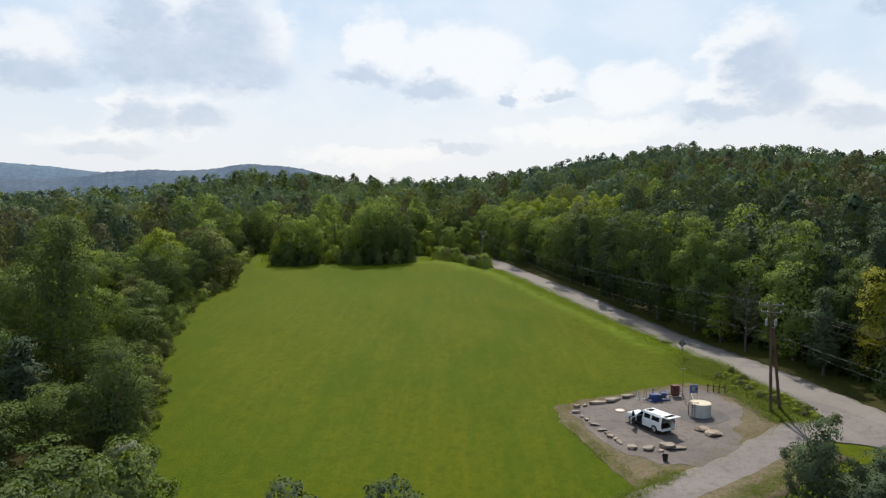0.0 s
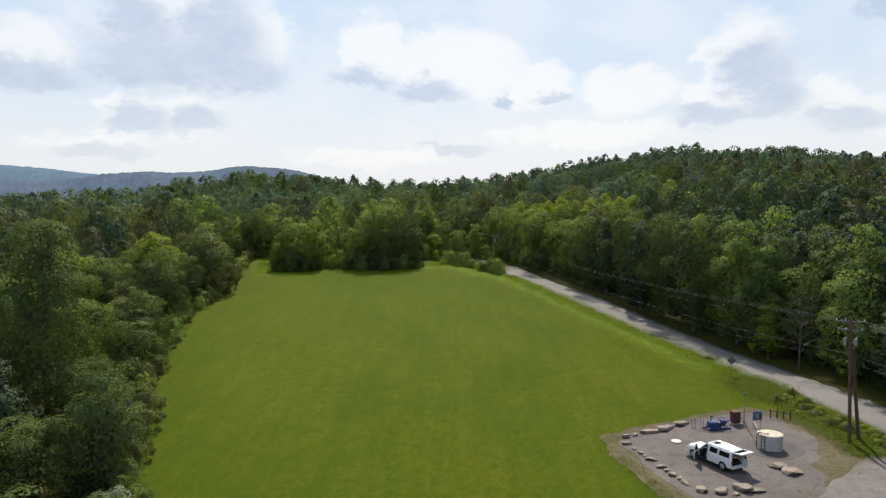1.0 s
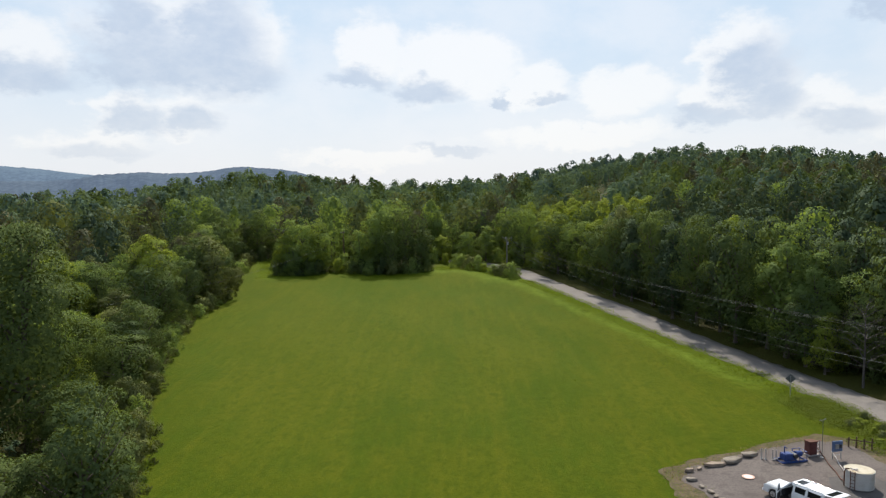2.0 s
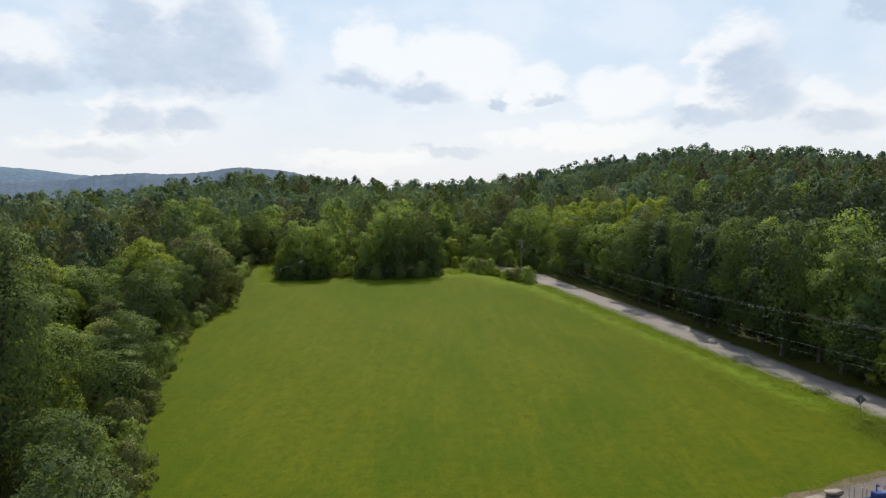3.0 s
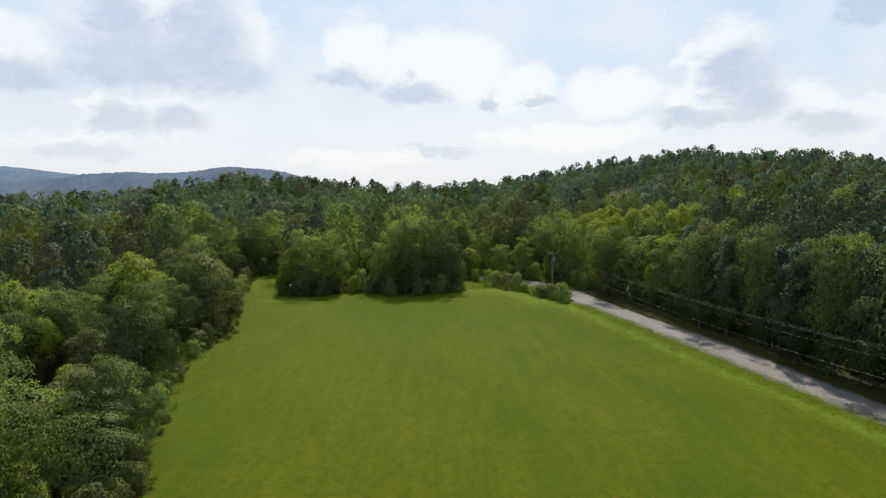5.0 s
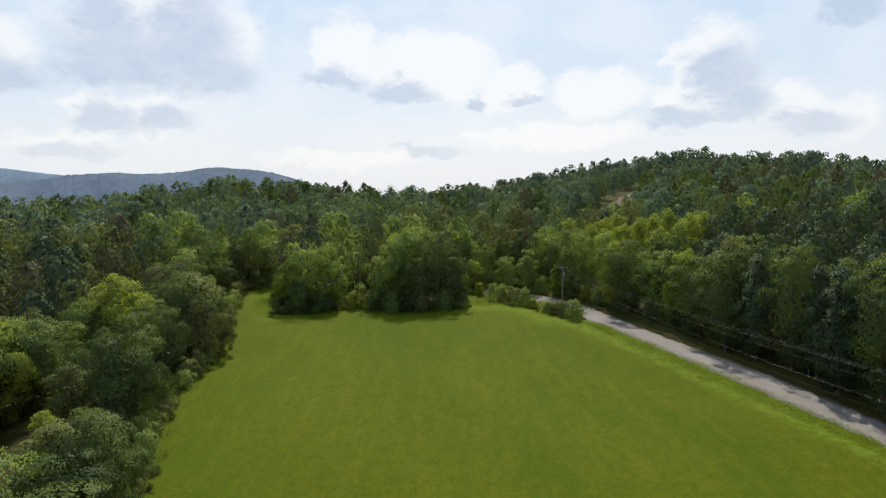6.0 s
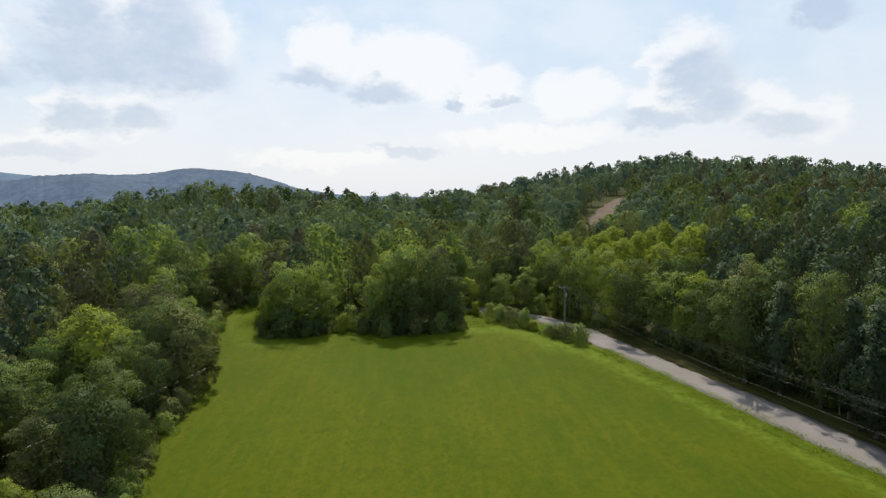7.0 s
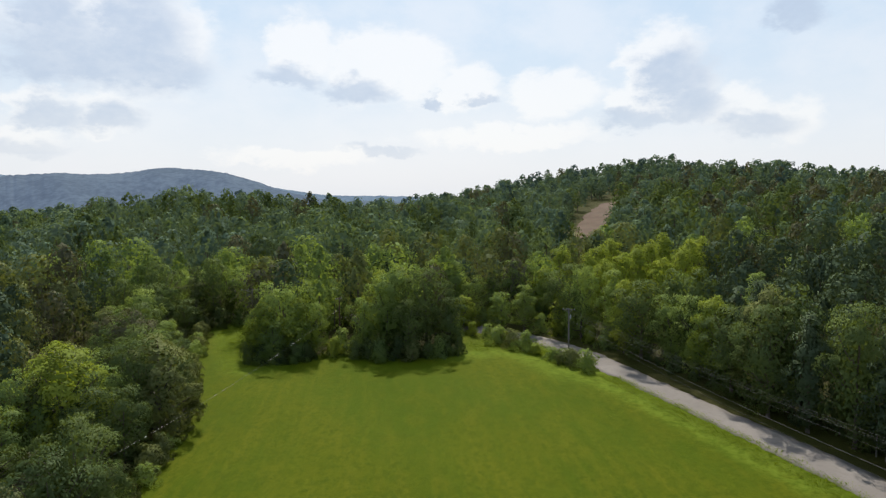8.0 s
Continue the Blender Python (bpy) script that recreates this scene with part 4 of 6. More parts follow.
def woods(name, keep, spacing, leaves, size, seed, label, reach, stands):
    """Woods too many to count: low-detail trees joined into one mesh."""
    rng = np.random.default_rng(seed)
    x0, x1, y0, y1 = reach
    gx, gy = np.meshgrid(np.arange(x0, x1, spacing), np.arange(y0, y1, spacing))
    gx = (gx + rng.uniform(-0.42, 0.42, gx.shape) * spacing).ravel()
    gy = (gy + rng.uniform(-0.42, 0.42, gy.shape) * spacing).ravel()
    pick = keep(gx, gy)
    gx, gy = gx[pick], gy[pick]
    gz = height(gx, gy)
    stock = []
    for k in range(9):
        kind = ("canopy", "broad", "broad", "canopy", "broad", "canopy", "canopy", "broad", "poplar")[k]
        wide = (0.62, 0.58, 0.56, 0.70, 0.66, 0.54, 0.58, 0.74, 0.50)[k]
        stock.append(far_crown(np.random.default_rng(seed * 50 + k), kind, wide, leaves, size))
    groups = [([], [], [], []) for _ in stands]
    stems, stem_faces = [], []
    counts = [0] * len(stands)
    mood = np.sin(gx * 0.031 + 1.3) + np.sin(gy * 0.027 + gx * 0.012) + rng.normal(0, 0.9, len(gx))
    for x, y, z, m in zip(gx, gy, gz, mood):
        k = rng.integers(9)
        v, f, n = stock[k]
        tall = rng.uniform(8, 15.5) if rng.random() < 0.8 else rng.uniform(15.5, 20)
        a = rng.uniform(0, 2 * np.pi)
        c, s = math.cos(a) * tall, math.sin(a) * tall
        w = rng.uniform(0.8, 1.1)
        west = x < -40 and y < 215
        g = (1 if rng.random() < 0.55 else 2) if west else 2 if k in (2, 5) or (x > 40 and 30 < y < 225 and rng.random() < 0.95) or (x > 75 and y < 420 and rng.random() < 0.4) else (0 if m < 0.8 else 1)
        if rng.random() < (0.30 if west else 0.28 if x > 95 and y < 470 else 0.04):
            g = 3
        groups[g][0].append(np.stack([(v[:, 0] * c - v[:, 1] * s) * w + x, (v[:, 0] * s + v[:, 1] * c) * w + y, v[:, 2] * tall + z - 0.5], -1))
        groups[g][1].append(f + counts[g])
        groups[g][2].append(np.full(len(v), 1 + rng.uniform(0, 1) ** 1.7))
        groups[g][3].append(np.stack([(n[:, 0] * c - n[:, 1] * s) / tall, (n[:, 0] * s + n[:, 1] * c) / tall, n[:, 2]], -1))
        counts[g] += len(v)
        r = 0.016 * tall
        foot = len(stems) * 8
        ring = np.array([(r, 0), (0, r), (-r, 0), (0, -r)])
        stems.append(np.concatenate([np.c_[ring + (x, y), np.full(4, z - 0.4)], np.c_[ring * 0.5 + (x, y), np.full(4, z + tall * 0.62)]]))
        stem_faces += [(foot + i, foot + (i + 1) % 4, foot + 4 + (i + 1) % 4, foot + 4 + i) for i in range(4)]
    thing = tagged(new(name), label, "woods", kind="stuff")
    sheet("tree_trunks", np.concatenate(stems), stem_faces, M_BARK, thing)
    for g, (verts, faces, tones, normals) in enumerate(groups):
        if not verts:
            continue
        verts, faces = np.concatenate(verts).astype(np.float32), np.concatenate(faces)
        flat = faces.ravel()
        mesh = bpy.data.meshes.new("tree_crowns")
        mesh.vertices.add(len(verts))
        mesh.vertices.foreach_set("co", verts.ravel())
        mesh.loops.add(len(flat))
        mesh.loops.foreach_set("vertex_index", flat.astype(np.int32))
        mesh.polygons.add(len(faces))
        mesh.polygons.foreach_set("loop_start", np.arange(0, len(flat), 4, dtype=np.int32))
        mesh.update(calc_edges=True)
        mesh.materials.append(stands[g])
        layer = mesh.attributes.new("tone", "FLOAT", "POINT")
        layer.data.foreach_set("value", np.concatenate(tones).astype(np.float32))
        rounded(mesh, np.concatenate(normals))
        ob = new("tree_crowns", mesh)
        ob.parent = thing
    return thing


def wooded(x, y):
    """Where the joined woods may stand: not in the open, not where single trees stand."""
    west = (x < field_left(np.minimum(y, 222)) - np.where(y < 135, 40, 22)) & (y < 222)
    east = x > road_x(np.minimum(y, 194)) + 30
    north = (y > 208 + 0.18 * np.maximum(-x - 20, 0)) & (x > -52) & (x < 60)
    north |= (y > 226) & (x <= -52)
    near_top = (y > 192) & (y < 230) & (x > -48) & (x < -8) & (y > 196)
    bank = np.abs((x - 80) * 0.93 - (y - 385) * 0.37) / 1.0
    cut = (bank < 11) & (y > 292) & (y < 478) & (x > 40) & (x < 136)
    cut |= (x > 17) & (x < 58) & (y > 198) & (y < 238)
    seen = (np.abs(x - 2) < 0.72 * (y + 40) + 34)
    return ((west | (east & (y < 208)) | north | (east & (y >= 208)) | near_top) & seen & ~cut)


woods("near_woods", lambda x, y: wooded(x, y) & (np.hypot(x, y) < 255), 7.1, 760, 0.033, 31, "dense mixed summer woods round the meadow", (-190, 230, -10, 260), (L_OAK, L_OLIVE, L_PINE, L_RUSSET))
# far stands take the leaf colours with haze mixed in
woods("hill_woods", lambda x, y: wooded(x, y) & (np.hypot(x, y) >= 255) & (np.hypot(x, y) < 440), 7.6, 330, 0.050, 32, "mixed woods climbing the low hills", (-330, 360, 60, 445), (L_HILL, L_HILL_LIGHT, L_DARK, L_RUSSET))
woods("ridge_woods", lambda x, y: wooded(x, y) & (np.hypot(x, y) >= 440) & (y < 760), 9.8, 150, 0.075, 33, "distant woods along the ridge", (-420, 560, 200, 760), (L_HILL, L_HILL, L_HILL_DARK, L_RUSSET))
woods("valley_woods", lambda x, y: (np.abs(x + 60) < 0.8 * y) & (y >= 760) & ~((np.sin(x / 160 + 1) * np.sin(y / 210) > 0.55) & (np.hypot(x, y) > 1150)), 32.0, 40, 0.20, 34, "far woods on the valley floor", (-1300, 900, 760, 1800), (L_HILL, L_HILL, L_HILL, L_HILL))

# ---- things on and round the gravel pad ----
M_WHITE = surface("white_car_paint", (0.78, 0.79, 0.80), (0.68, 0.69, 0.70), scale=2.0, rough=0.25, bump=0.0, spots=0.08)
M_GLASS = surface("tinted_car_glass", (0.012, 0.014, 0.016), rough=0.08, bump=0.0, spots=0.1)
M_BLACK = surface("black_rubber", (0.02, 0.02, 0.021), rough=0.75, spots=0.2)
M_TRIM = surface("dark_grey_plastic", (0.045, 0.045, 0.048), rough=0.6, spots=0.2)
M_ALLOY = surface("grey_alloy", (0.52, 0.53, 0.55), rough=0.3, metal=0.9, bump=0.0, spots=0.15)
M_LAMP_RED = surface("red_lamp_glass", (0.28, 0.015, 0.012), rough=0.15, bump=0.0, spots=0.1)
M_LAMP = surface("clear_lamp_glass", (0.55, 0.57, 0.60), rough=0.12, bump=0.0, spots=0.1)
M_SEAT = surface("grey_upholstery", (0.16, 0.15, 0.14), rough=0.9)
M_TANK = surface("weathered_white_steel", (0.56, 0.55, 0.52), (0.38, 0.36, 0.32), scale=0.9, fine=12.0, rough=0.6, spots=0.4)
M_LID = surface("stained_cream_cover", (0.56, 0.50, 0.38), (0.36, 0.26, 0.15), scale=1.1, fine=9.0, rough=0.85, spots=0.45)
M_RUST = surface("rusted_steel", (0.14, 0.055, 0.03), (0.07, 0.032, 0.02), scale=3.0, rough=0.85)
M_RED = surface("faded_red_paint", (0.13, 0.036, 0.03), (0.08, 0.03, 0.025), scale=2.2, rough=0.7)
M_BLUE = surface("blue_enamel", (0.022, 0.065, 0.24), (0.02, 0.04, 0.13), scale=3.0, rough=0.45)
M_BLUE_GREY = surface("faded_blue_panel", (0.13, 0.20, 0.36), (0.09, 0.13, 0.22), scale=3.0, rough=0.6)
M_GALV = surface("galvanised_steel", (0.42, 0.43, 0.44), (0.30, 0.31, 0.32), scale=5.0, rough=0.45, metal=0.6)
M_PALE = surface("pale_painted_steel", (0.50, 0.46, 0.43), (0.36, 0.30, 0.27), scale=4.0, rough=0.7)
M_POLE = surface("creosoted_timber", (0.130, 0.080, 0.052), (0.075, 0.046, 0.032), scale=1.5, fine=22.0, rough=0.9, bump=0.4)
M_GREYWOOD = surface("weathered_timber", (0.22, 0.195, 0.165), (0.13, 0.115, 0.10), scale=2.0, fine=22.0, rough=0.9, bump=0.4)
M_ROCK = surface("sandstone", (0.36, 0.28, 0.21), (0.18, 0.135, 0.10), scale=1.6, fine=9.0, rough=0.92, bump=0.7, spots=0.45)
M_ROCK_GREY = surface("grey_limestone", (0.27, 0.225, 0.175), (0.15, 0.125, 0.10), scale=1.6, fine=9.0, rough=0.92, bump=0.7, spots=0.45)
M_ORANGE = surface("faded_orange_fabric", (0.66, 0.40, 0.30), rough=0.8, spots=0.15)
M_CLOTH = surface("white_fabric", (0.74, 0.66, 0.62), rough=0.85, spots=0.1)
M_WIRE = surface("black_cable", (0.035, 0.035, 0.037), rough=0.5, spots=0.1)
M_WIRE_PALE = surface("aluminium_cable", (0.11, 0.11, 0.115), rough=0.5, metal=0.4, spots=0.1)
M_SIGN = surface("back_of_sign", (0.16, 0.165, 0.17), rough=0.55, metal=0.4)
M_CERAMIC = surface("grey_porcelain", (0.52, 0.53, 0.54), rough=0.3, bump=0.0, spots=0.1)


def lathe(bm, outline, sides=32):
    """A turned shape from (radius, height) pairs, closed at both ends."""
    rings = [[bm.verts.new((r * math.cos(2 * math.pi * i / sides), r * math.sin(2 * math.pi * i / sides), z)) for i in range(sides)] for r, z in outline]
    for a, b in zip(rings, rings[1:]):
        for i in range(sides):
            bm.faces.new((a[i], a[(i + 1) % sides], b[(i + 1) % sides], b[i]))
    bm.faces.new(list(reversed(rings[0])))
    bm.faces.new(rings[-1])
    return bm


def box(bm, x0, x1, y0, y1, z0, z1, bevel=0.0, shift=None):
    """A box with softened edges; shift moves its top by (x, y)."""
    made = bmesh.ops.create_cube(bm, size=1.0)["verts"]
    for v in made:
        top = v.co.z > 0
        v.co = Vector((x0 + (v.co.x + 0.5) * (x1 - x0), y0 + (v.co.y + 0.5) * (y1 - y0), z0 + (v.co.z + 0.5) * (z1 - z0)))
        if top and shift:
            v.co.x += shift[0]
            v.co.y += shift[1]
    if bevel:
        edges = list({e for v in made for e in v.link_edges})
        bmesh.ops.bevel(bm, geom=edges, offset=bevel, segments=2, affect="EDGES")
    return bm


def drum(bm, x, y, z0, z1, r0, r1=None, sides=24, axis="z"):
    """A round bar or drum, upright or along an axis."""
    r1 = r0 if r1 is None else r1
    if axis == "z":
        ends = [(x, y, z0), (x, y, z1)]
    elif axis == "y":
        ends = [(x, z0, y), (x, z1, y)]
    else:
        ends = [(z0, x, y), (z1, x, y)]
    before = len(bm.verts)
    tube(bm, [Vector(e) for e in ends], [r0, r1], sides)
    bm.verts.ensure_lookup_table()
    bm.faces.new(list(reversed(bm.verts[before:before + sides])))
    return bm


def bar(bm, a, b, r, sides=8):
    tube(bm, [Vector(a), Vector(b)], [r, r], sides)
    return bm


def profile(bm, outline, y0, y1, inset=0.0, bevel=0.04):
    """A side view (x, z) drawn across from y0 to y1; its upper edge leans in by inset."""
    zs = [p[1] for p in outline]
    low, high = min(zs), max(zs)
    rows = []
    for y, sign in ((y0, 1), (y1, -1)):
        rows.append([bm.verts.new((x, y + sign * inset * (z - low) / (high - low), z)) for x, z in outline])
    n = len(outline)
    faces = [bm.faces.new(rows[0]), bm.faces.new(list(reversed(rows[1])))]
    for i in range(n):
        faces.append(bm.faces.new((rows[0][i], rows[1][i], rows[1][(i + 1) % n], rows[0][(i + 1) % n])))
    bmesh.ops.recalc_face_normals(bm, faces=bm.faces)
    if bevel:
        edges = list({e for f in faces for e in f.edges})
        bmesh.ops.bevel(bm, geom=edges, offset=bevel, segments=2, affect="EDGES")
    return bm


def pane(bm, corners, thick=0.02):
    """A flat plate with four corners, given thickness along its normal."""
    c = [Vector(p) for p in corners]
    n = (c[1] - c[0]).cross(c[2] - c[0]).normalized() * thick
    a, b = [bm.verts.new(p) for p in c], [bm.verts.new(p + n) for p in c]
    bm.faces.new(list(reversed(a)))
    bm.faces.new(b)
    for i in range(4):
        bm.faces.new((a[i], a[(i + 1) % 4], b[(i + 1) % 4], b[i]))
    return bm


def suv(x, y, heading):
    """A long estate car, nose along +x, with its front door and rear gate open."""
    car = tagged(new("suv"), "long white utility vehicle with open door and raised rear gate", "car")
    # lower body in slabs, so that the door opening and the load bay are hollow
    bm = bmesh.new()
    profile(bm, [(1.05, 0.42), (1.05, 1.06), (1.20, 1.12), (2.45, 1.05), (2.62, 0.92), (2.66, 0.5), (2.45, 0.36), (2.15, 0.36), (2.10, 0.60), (1.85, 0.80), (1.55, 0.80), (1.28, 0.60), (1.22, 0.36)], -0.98, 0.98, 0.05, 0.05)
    part("front_end", bm, M_WHITE, car)
    bm = bmesh.new()
    for side in (1, -1):
        y0, y1 = (0.90, 0.99) if side > 0 else (-0.99, -0.90)
        outline = [(0.02, 0.40), (0.02, 1.12), (-2.72, 1.14), (-2.80, 0.95), (-2.78, 0.48), (-2.25, 0.42), (-2.15, 0.66), (-1.92, 0.82), (-1.62, 0.82), (-1.38, 0.66), (-1.30, 0.40)]
        profile(bm, outline, y0, y1, 0.0, 0.02)
    box(bm, 0.0, 1.06, -0.99, -0.90, 0.40, 1.12, 0.02)
    part("body_side", bm, M_WHITE, car)
    bm = bmesh.new()
    box(bm, -2.72, 1.1, -0.92, 0.92, 0.36, 0.50, 0.02)
    part("floor_pan", bm, M_TRIM, car)
    roof = part("roof", box(bmesh.new(), -2.62, 0.22, -0.72, 0.72, 1.86, 1.93, 0.035), M_WHITE, car)
    for side in (0.60, -0.60):
        part("roof_rail", bar(bar(bar(bmesh.new(), (-2.3, side, 1.98), (-0.1, side, 1.98), 0.022), (-2.3, side, 1.91), (-2.3, side, 1.98), 0.022), (-0.1, side, 1.91), (-0.1, side, 1.98), 0.022), M_ALLOY, roof)
    part("sunroof", box(bmesh.new(), -0.62, 0.02, -0.42, 0.42, 1.928, 1.94, 0.004), M_GLASS, roof)
    # pillars
    for side in (1, -1):
        for x0, x1, w in ((1.02, 0.22, 0.06), (-0.02, -0.06, 0.09), (-1.10, -1.14, 0.10), (-2.50, -2.40, 0.16)):
            part("pillar", pane(bmesh.new(), [(x0, 0.96 * side, 1.1), (x0 - 2 * w, 0.96 * side, 1.1), (x1 - 2 * w, 0.74 * side, 1.9), (x1, 0.74 * side, 1.9)], 0.05 * side), M_WHITE, car)
        part("belt_panel", pane(bmesh.new(), [(0.0, 0.962 * side, 1.08), (-2.76, 0.962 * side, 1.08), (-2.74, 0.90 * side, 1.29), (0.0, 0.90 * side, 1.29)], 0.03 * side), M_WHITE, car)
        part("roof_side", pane(bmesh.new(), [(0.14, 0.80 * side, 1.74), (-2.66, 0.80 * side, 1.74), (-2.62, 0.70 * side, 1.92), (0.14, 0.70 * side, 1.92)], 0.03 * side), M_WHITE, car)
        for x0, x1, x2, x3 in ((-0.18, -1.10, -1.14, -0.22), (-1.28, -2.54, -2.46, -1.32)):
            part("window_glass", pane(bmesh.new(), [(x0, 0.93 * side, 1.20), (x1, 0.93 * side, 1.20), (x2, 0.775 * side, 1.80), (x3, 0.775 * side, 1.80)], 0.02 * side), M_GLASS, car)
    part("window_glass", pane(bmesh.new(), [(0.92, -0.94, 1.12), (0.0, -0.94, 1.12), (-0.04, -0.765, 1.82), (0.20, -0.765, 1.82)], -0.02), M_GLASS, car)
    part("windscreen", pane(bmesh.new(), [(1.03, 0.86, 1.10), (0.22, 0.70, 1.87), (0.22, -0.70, 1.87), (1.03, -0.86, 1.10)], 0.02), M_GLASS, car)
    part("bonnet", box(bmesh.new(), 1.12, 2.42, -0.80, 0.80, 1.085, 1.125, 0.02, (0.0, 0.0)), M_WHITE, car)
    part("grille", box(bmesh.new(), 2.60, 2.68, -0.55, 0.55, 0.62, 0.88, 0.015), M_TRIM, car)
    for side in (0.74, -0.74):
        part("headlight", box(bmesh.new(), 2.50, 2.66, side - 0.17, side + 0.17, 0.72, 0.92, 0.03), M_LAMP, car)
        part("tail_lamp", box(bmesh.new(), -2.83, -2.72, side * 1.22 - 0.07, side * 1.22 + 0.07, 0.85, 1.30, 0.02), M_LAMP_RED, car)
    part("front_bumper", box(bmesh.new(), 2.48, 2.76, -0.95, 0.95, 0.36, 0.60, 0.05), M_WHITE, car)
    part("rear_bumper", box(bmesh.new(), -2.92, -2.68, -0.95, 0.95, 0.40, 0.66, 0.05), M_WHITE, car)
    for side in (1, -1):
        part("door_mirror", box(bmesh.new(), 0.90, 1.08, side * 1.12 - 0.10, side * 1.12 + 0.10, 1.08, 1.28, 0.03), M_WHITE, car)
    # seats and dark load bay
    for sx in (0.25, -0.85):
        for side in (0.42, -0.42):
            bm = box(bmesh.new(), sx - 0.28, sx + 0.28, side - 0.26, side + 0.26, 0.5, 0.82, 0.06)
            box(bm, sx - 0.36, sx - 0.20, side - 0.26, side + 0.26, 0.78, 1.42, 0.05, (-0.10, 0))
            part("seat", bm, M_SEAT, car)
    part("load_cover", box(bmesh.new(), -2.6, -1.5, -0.86, 0.86, 0.50, 0.62, 0.02), M_TRIM, car)
    part("dashboard", box(bmesh.new(), 0.72, 1.05, -0.85, 0.85, 0.6, 1.06, 0.05), M_TRIM, car)
    # open driver door, hinged at its front edge
    door = part("front_door", box(bmesh.new(), -1.02, 0.0, -0.04, 0.04, 0.42, 1.10, 0.025), M_WHITE, car)
    door.matrix_basis = pose(1.05, 0.98, 0, 0, 0, -68)
    bm = bmesh.new()
    for a, b in (((-1.0, 0, 1.1), (-0.98, -0.12, 1.84)), ((-0.98, -0.12, 1.84), (-0.72, -0.12, 1.84)), ((-0.72, -0.12, 1.84), (0.0, 0, 1.12))):
        bar(bm, a, b, 0.035)
    part("window_frame", bm, M_WHITE, door)
    part("window_glass", pane(bmesh.new(), [(-0.98, -0.01, 1.12), (-0.05, -0.01, 1.12), (-0.70, -0.12, 1.82), (-0.96, -0.12, 1.82)], 0.012), M_GLASS, door)
    part("door_lining", box(bmesh.new(), -0.95, -0.08, -0.075, -0.042, 0.50, 1.04, 0.01), M_TRIM, door)
    # raised rear gate, and an upright white panel added behind the load bay
    gate = part("rear_gate", box(bmesh.new(), -1.12, 0.0, -0.84, 0.84, -0.05, 0.02, 0.03), M_WHITE, car)
    gate.matrix_basis = pose(-2.60, 0, 1.92, 0, 4, 0)
    part("gate_glass", box(bmesh.new(), -0.62, -0.10, -0.68, 0.68, 0.018, 0.03, 0.004), M_GLASS, gate)
    for side in (0.78, -0.78):
        part("gas_strut", bar(bmesh.new(), (-2.62, side, 1.30), (-3.15, side, 1.92), 0.018), M_TRIM, car)
    part("rear_upright_panel", box(bmesh.new(), -3.50, -2.84, -0.34, -0.26, 0.55, 1.32, 0.03), M_WHITE, car)
    part("tow_bar", box(bmesh.new(), -3.10, -2.80, -0.16, -0.06, 0.30, 0.42, 0.02), M_TRIM, car)
    # wheels
    for wx in (1.70, -1.77):
        for side in (1, -1):
            bm = bmesh.new()
            tube(bm, [Vector((0, -0.13, 0)), Vector((0, -0.11, 0)), Vector((0, 0.11, 0)), Vector((0, 0.13, 0))], [0.33, 0.39, 0.39, 0.33], 26)
            wheel = part("wheel", bm, M_BLACK, car)
            wheel.matrix_basis = pose(wx, 0.86 * side, 0.40)
            bm = bmesh.new()
            drum(bm, 0, 0, 0.12 * side, 0.145 * side, 0.25, 0.23, 20, "y")
            for k in range(5):
                a = k * 2 * math.pi / 5
                bar(bm, (0.05 * math.cos(a), 0.15 * side, 0.05 * math.sin(a)), (0.22 * math.cos(a), 0.15 * side, 0.22 * math.sin(a)), 0.03, 6)
            part("rim", bm, M_ALLOY, wheel)
    car.matrix_basis = pose(x, y, ground_z(x, y) + 0.06, 0, 0, heading) @ Matrix.Scale(0.93, 4)
    return car


suv(23.35, 60.35, 118)


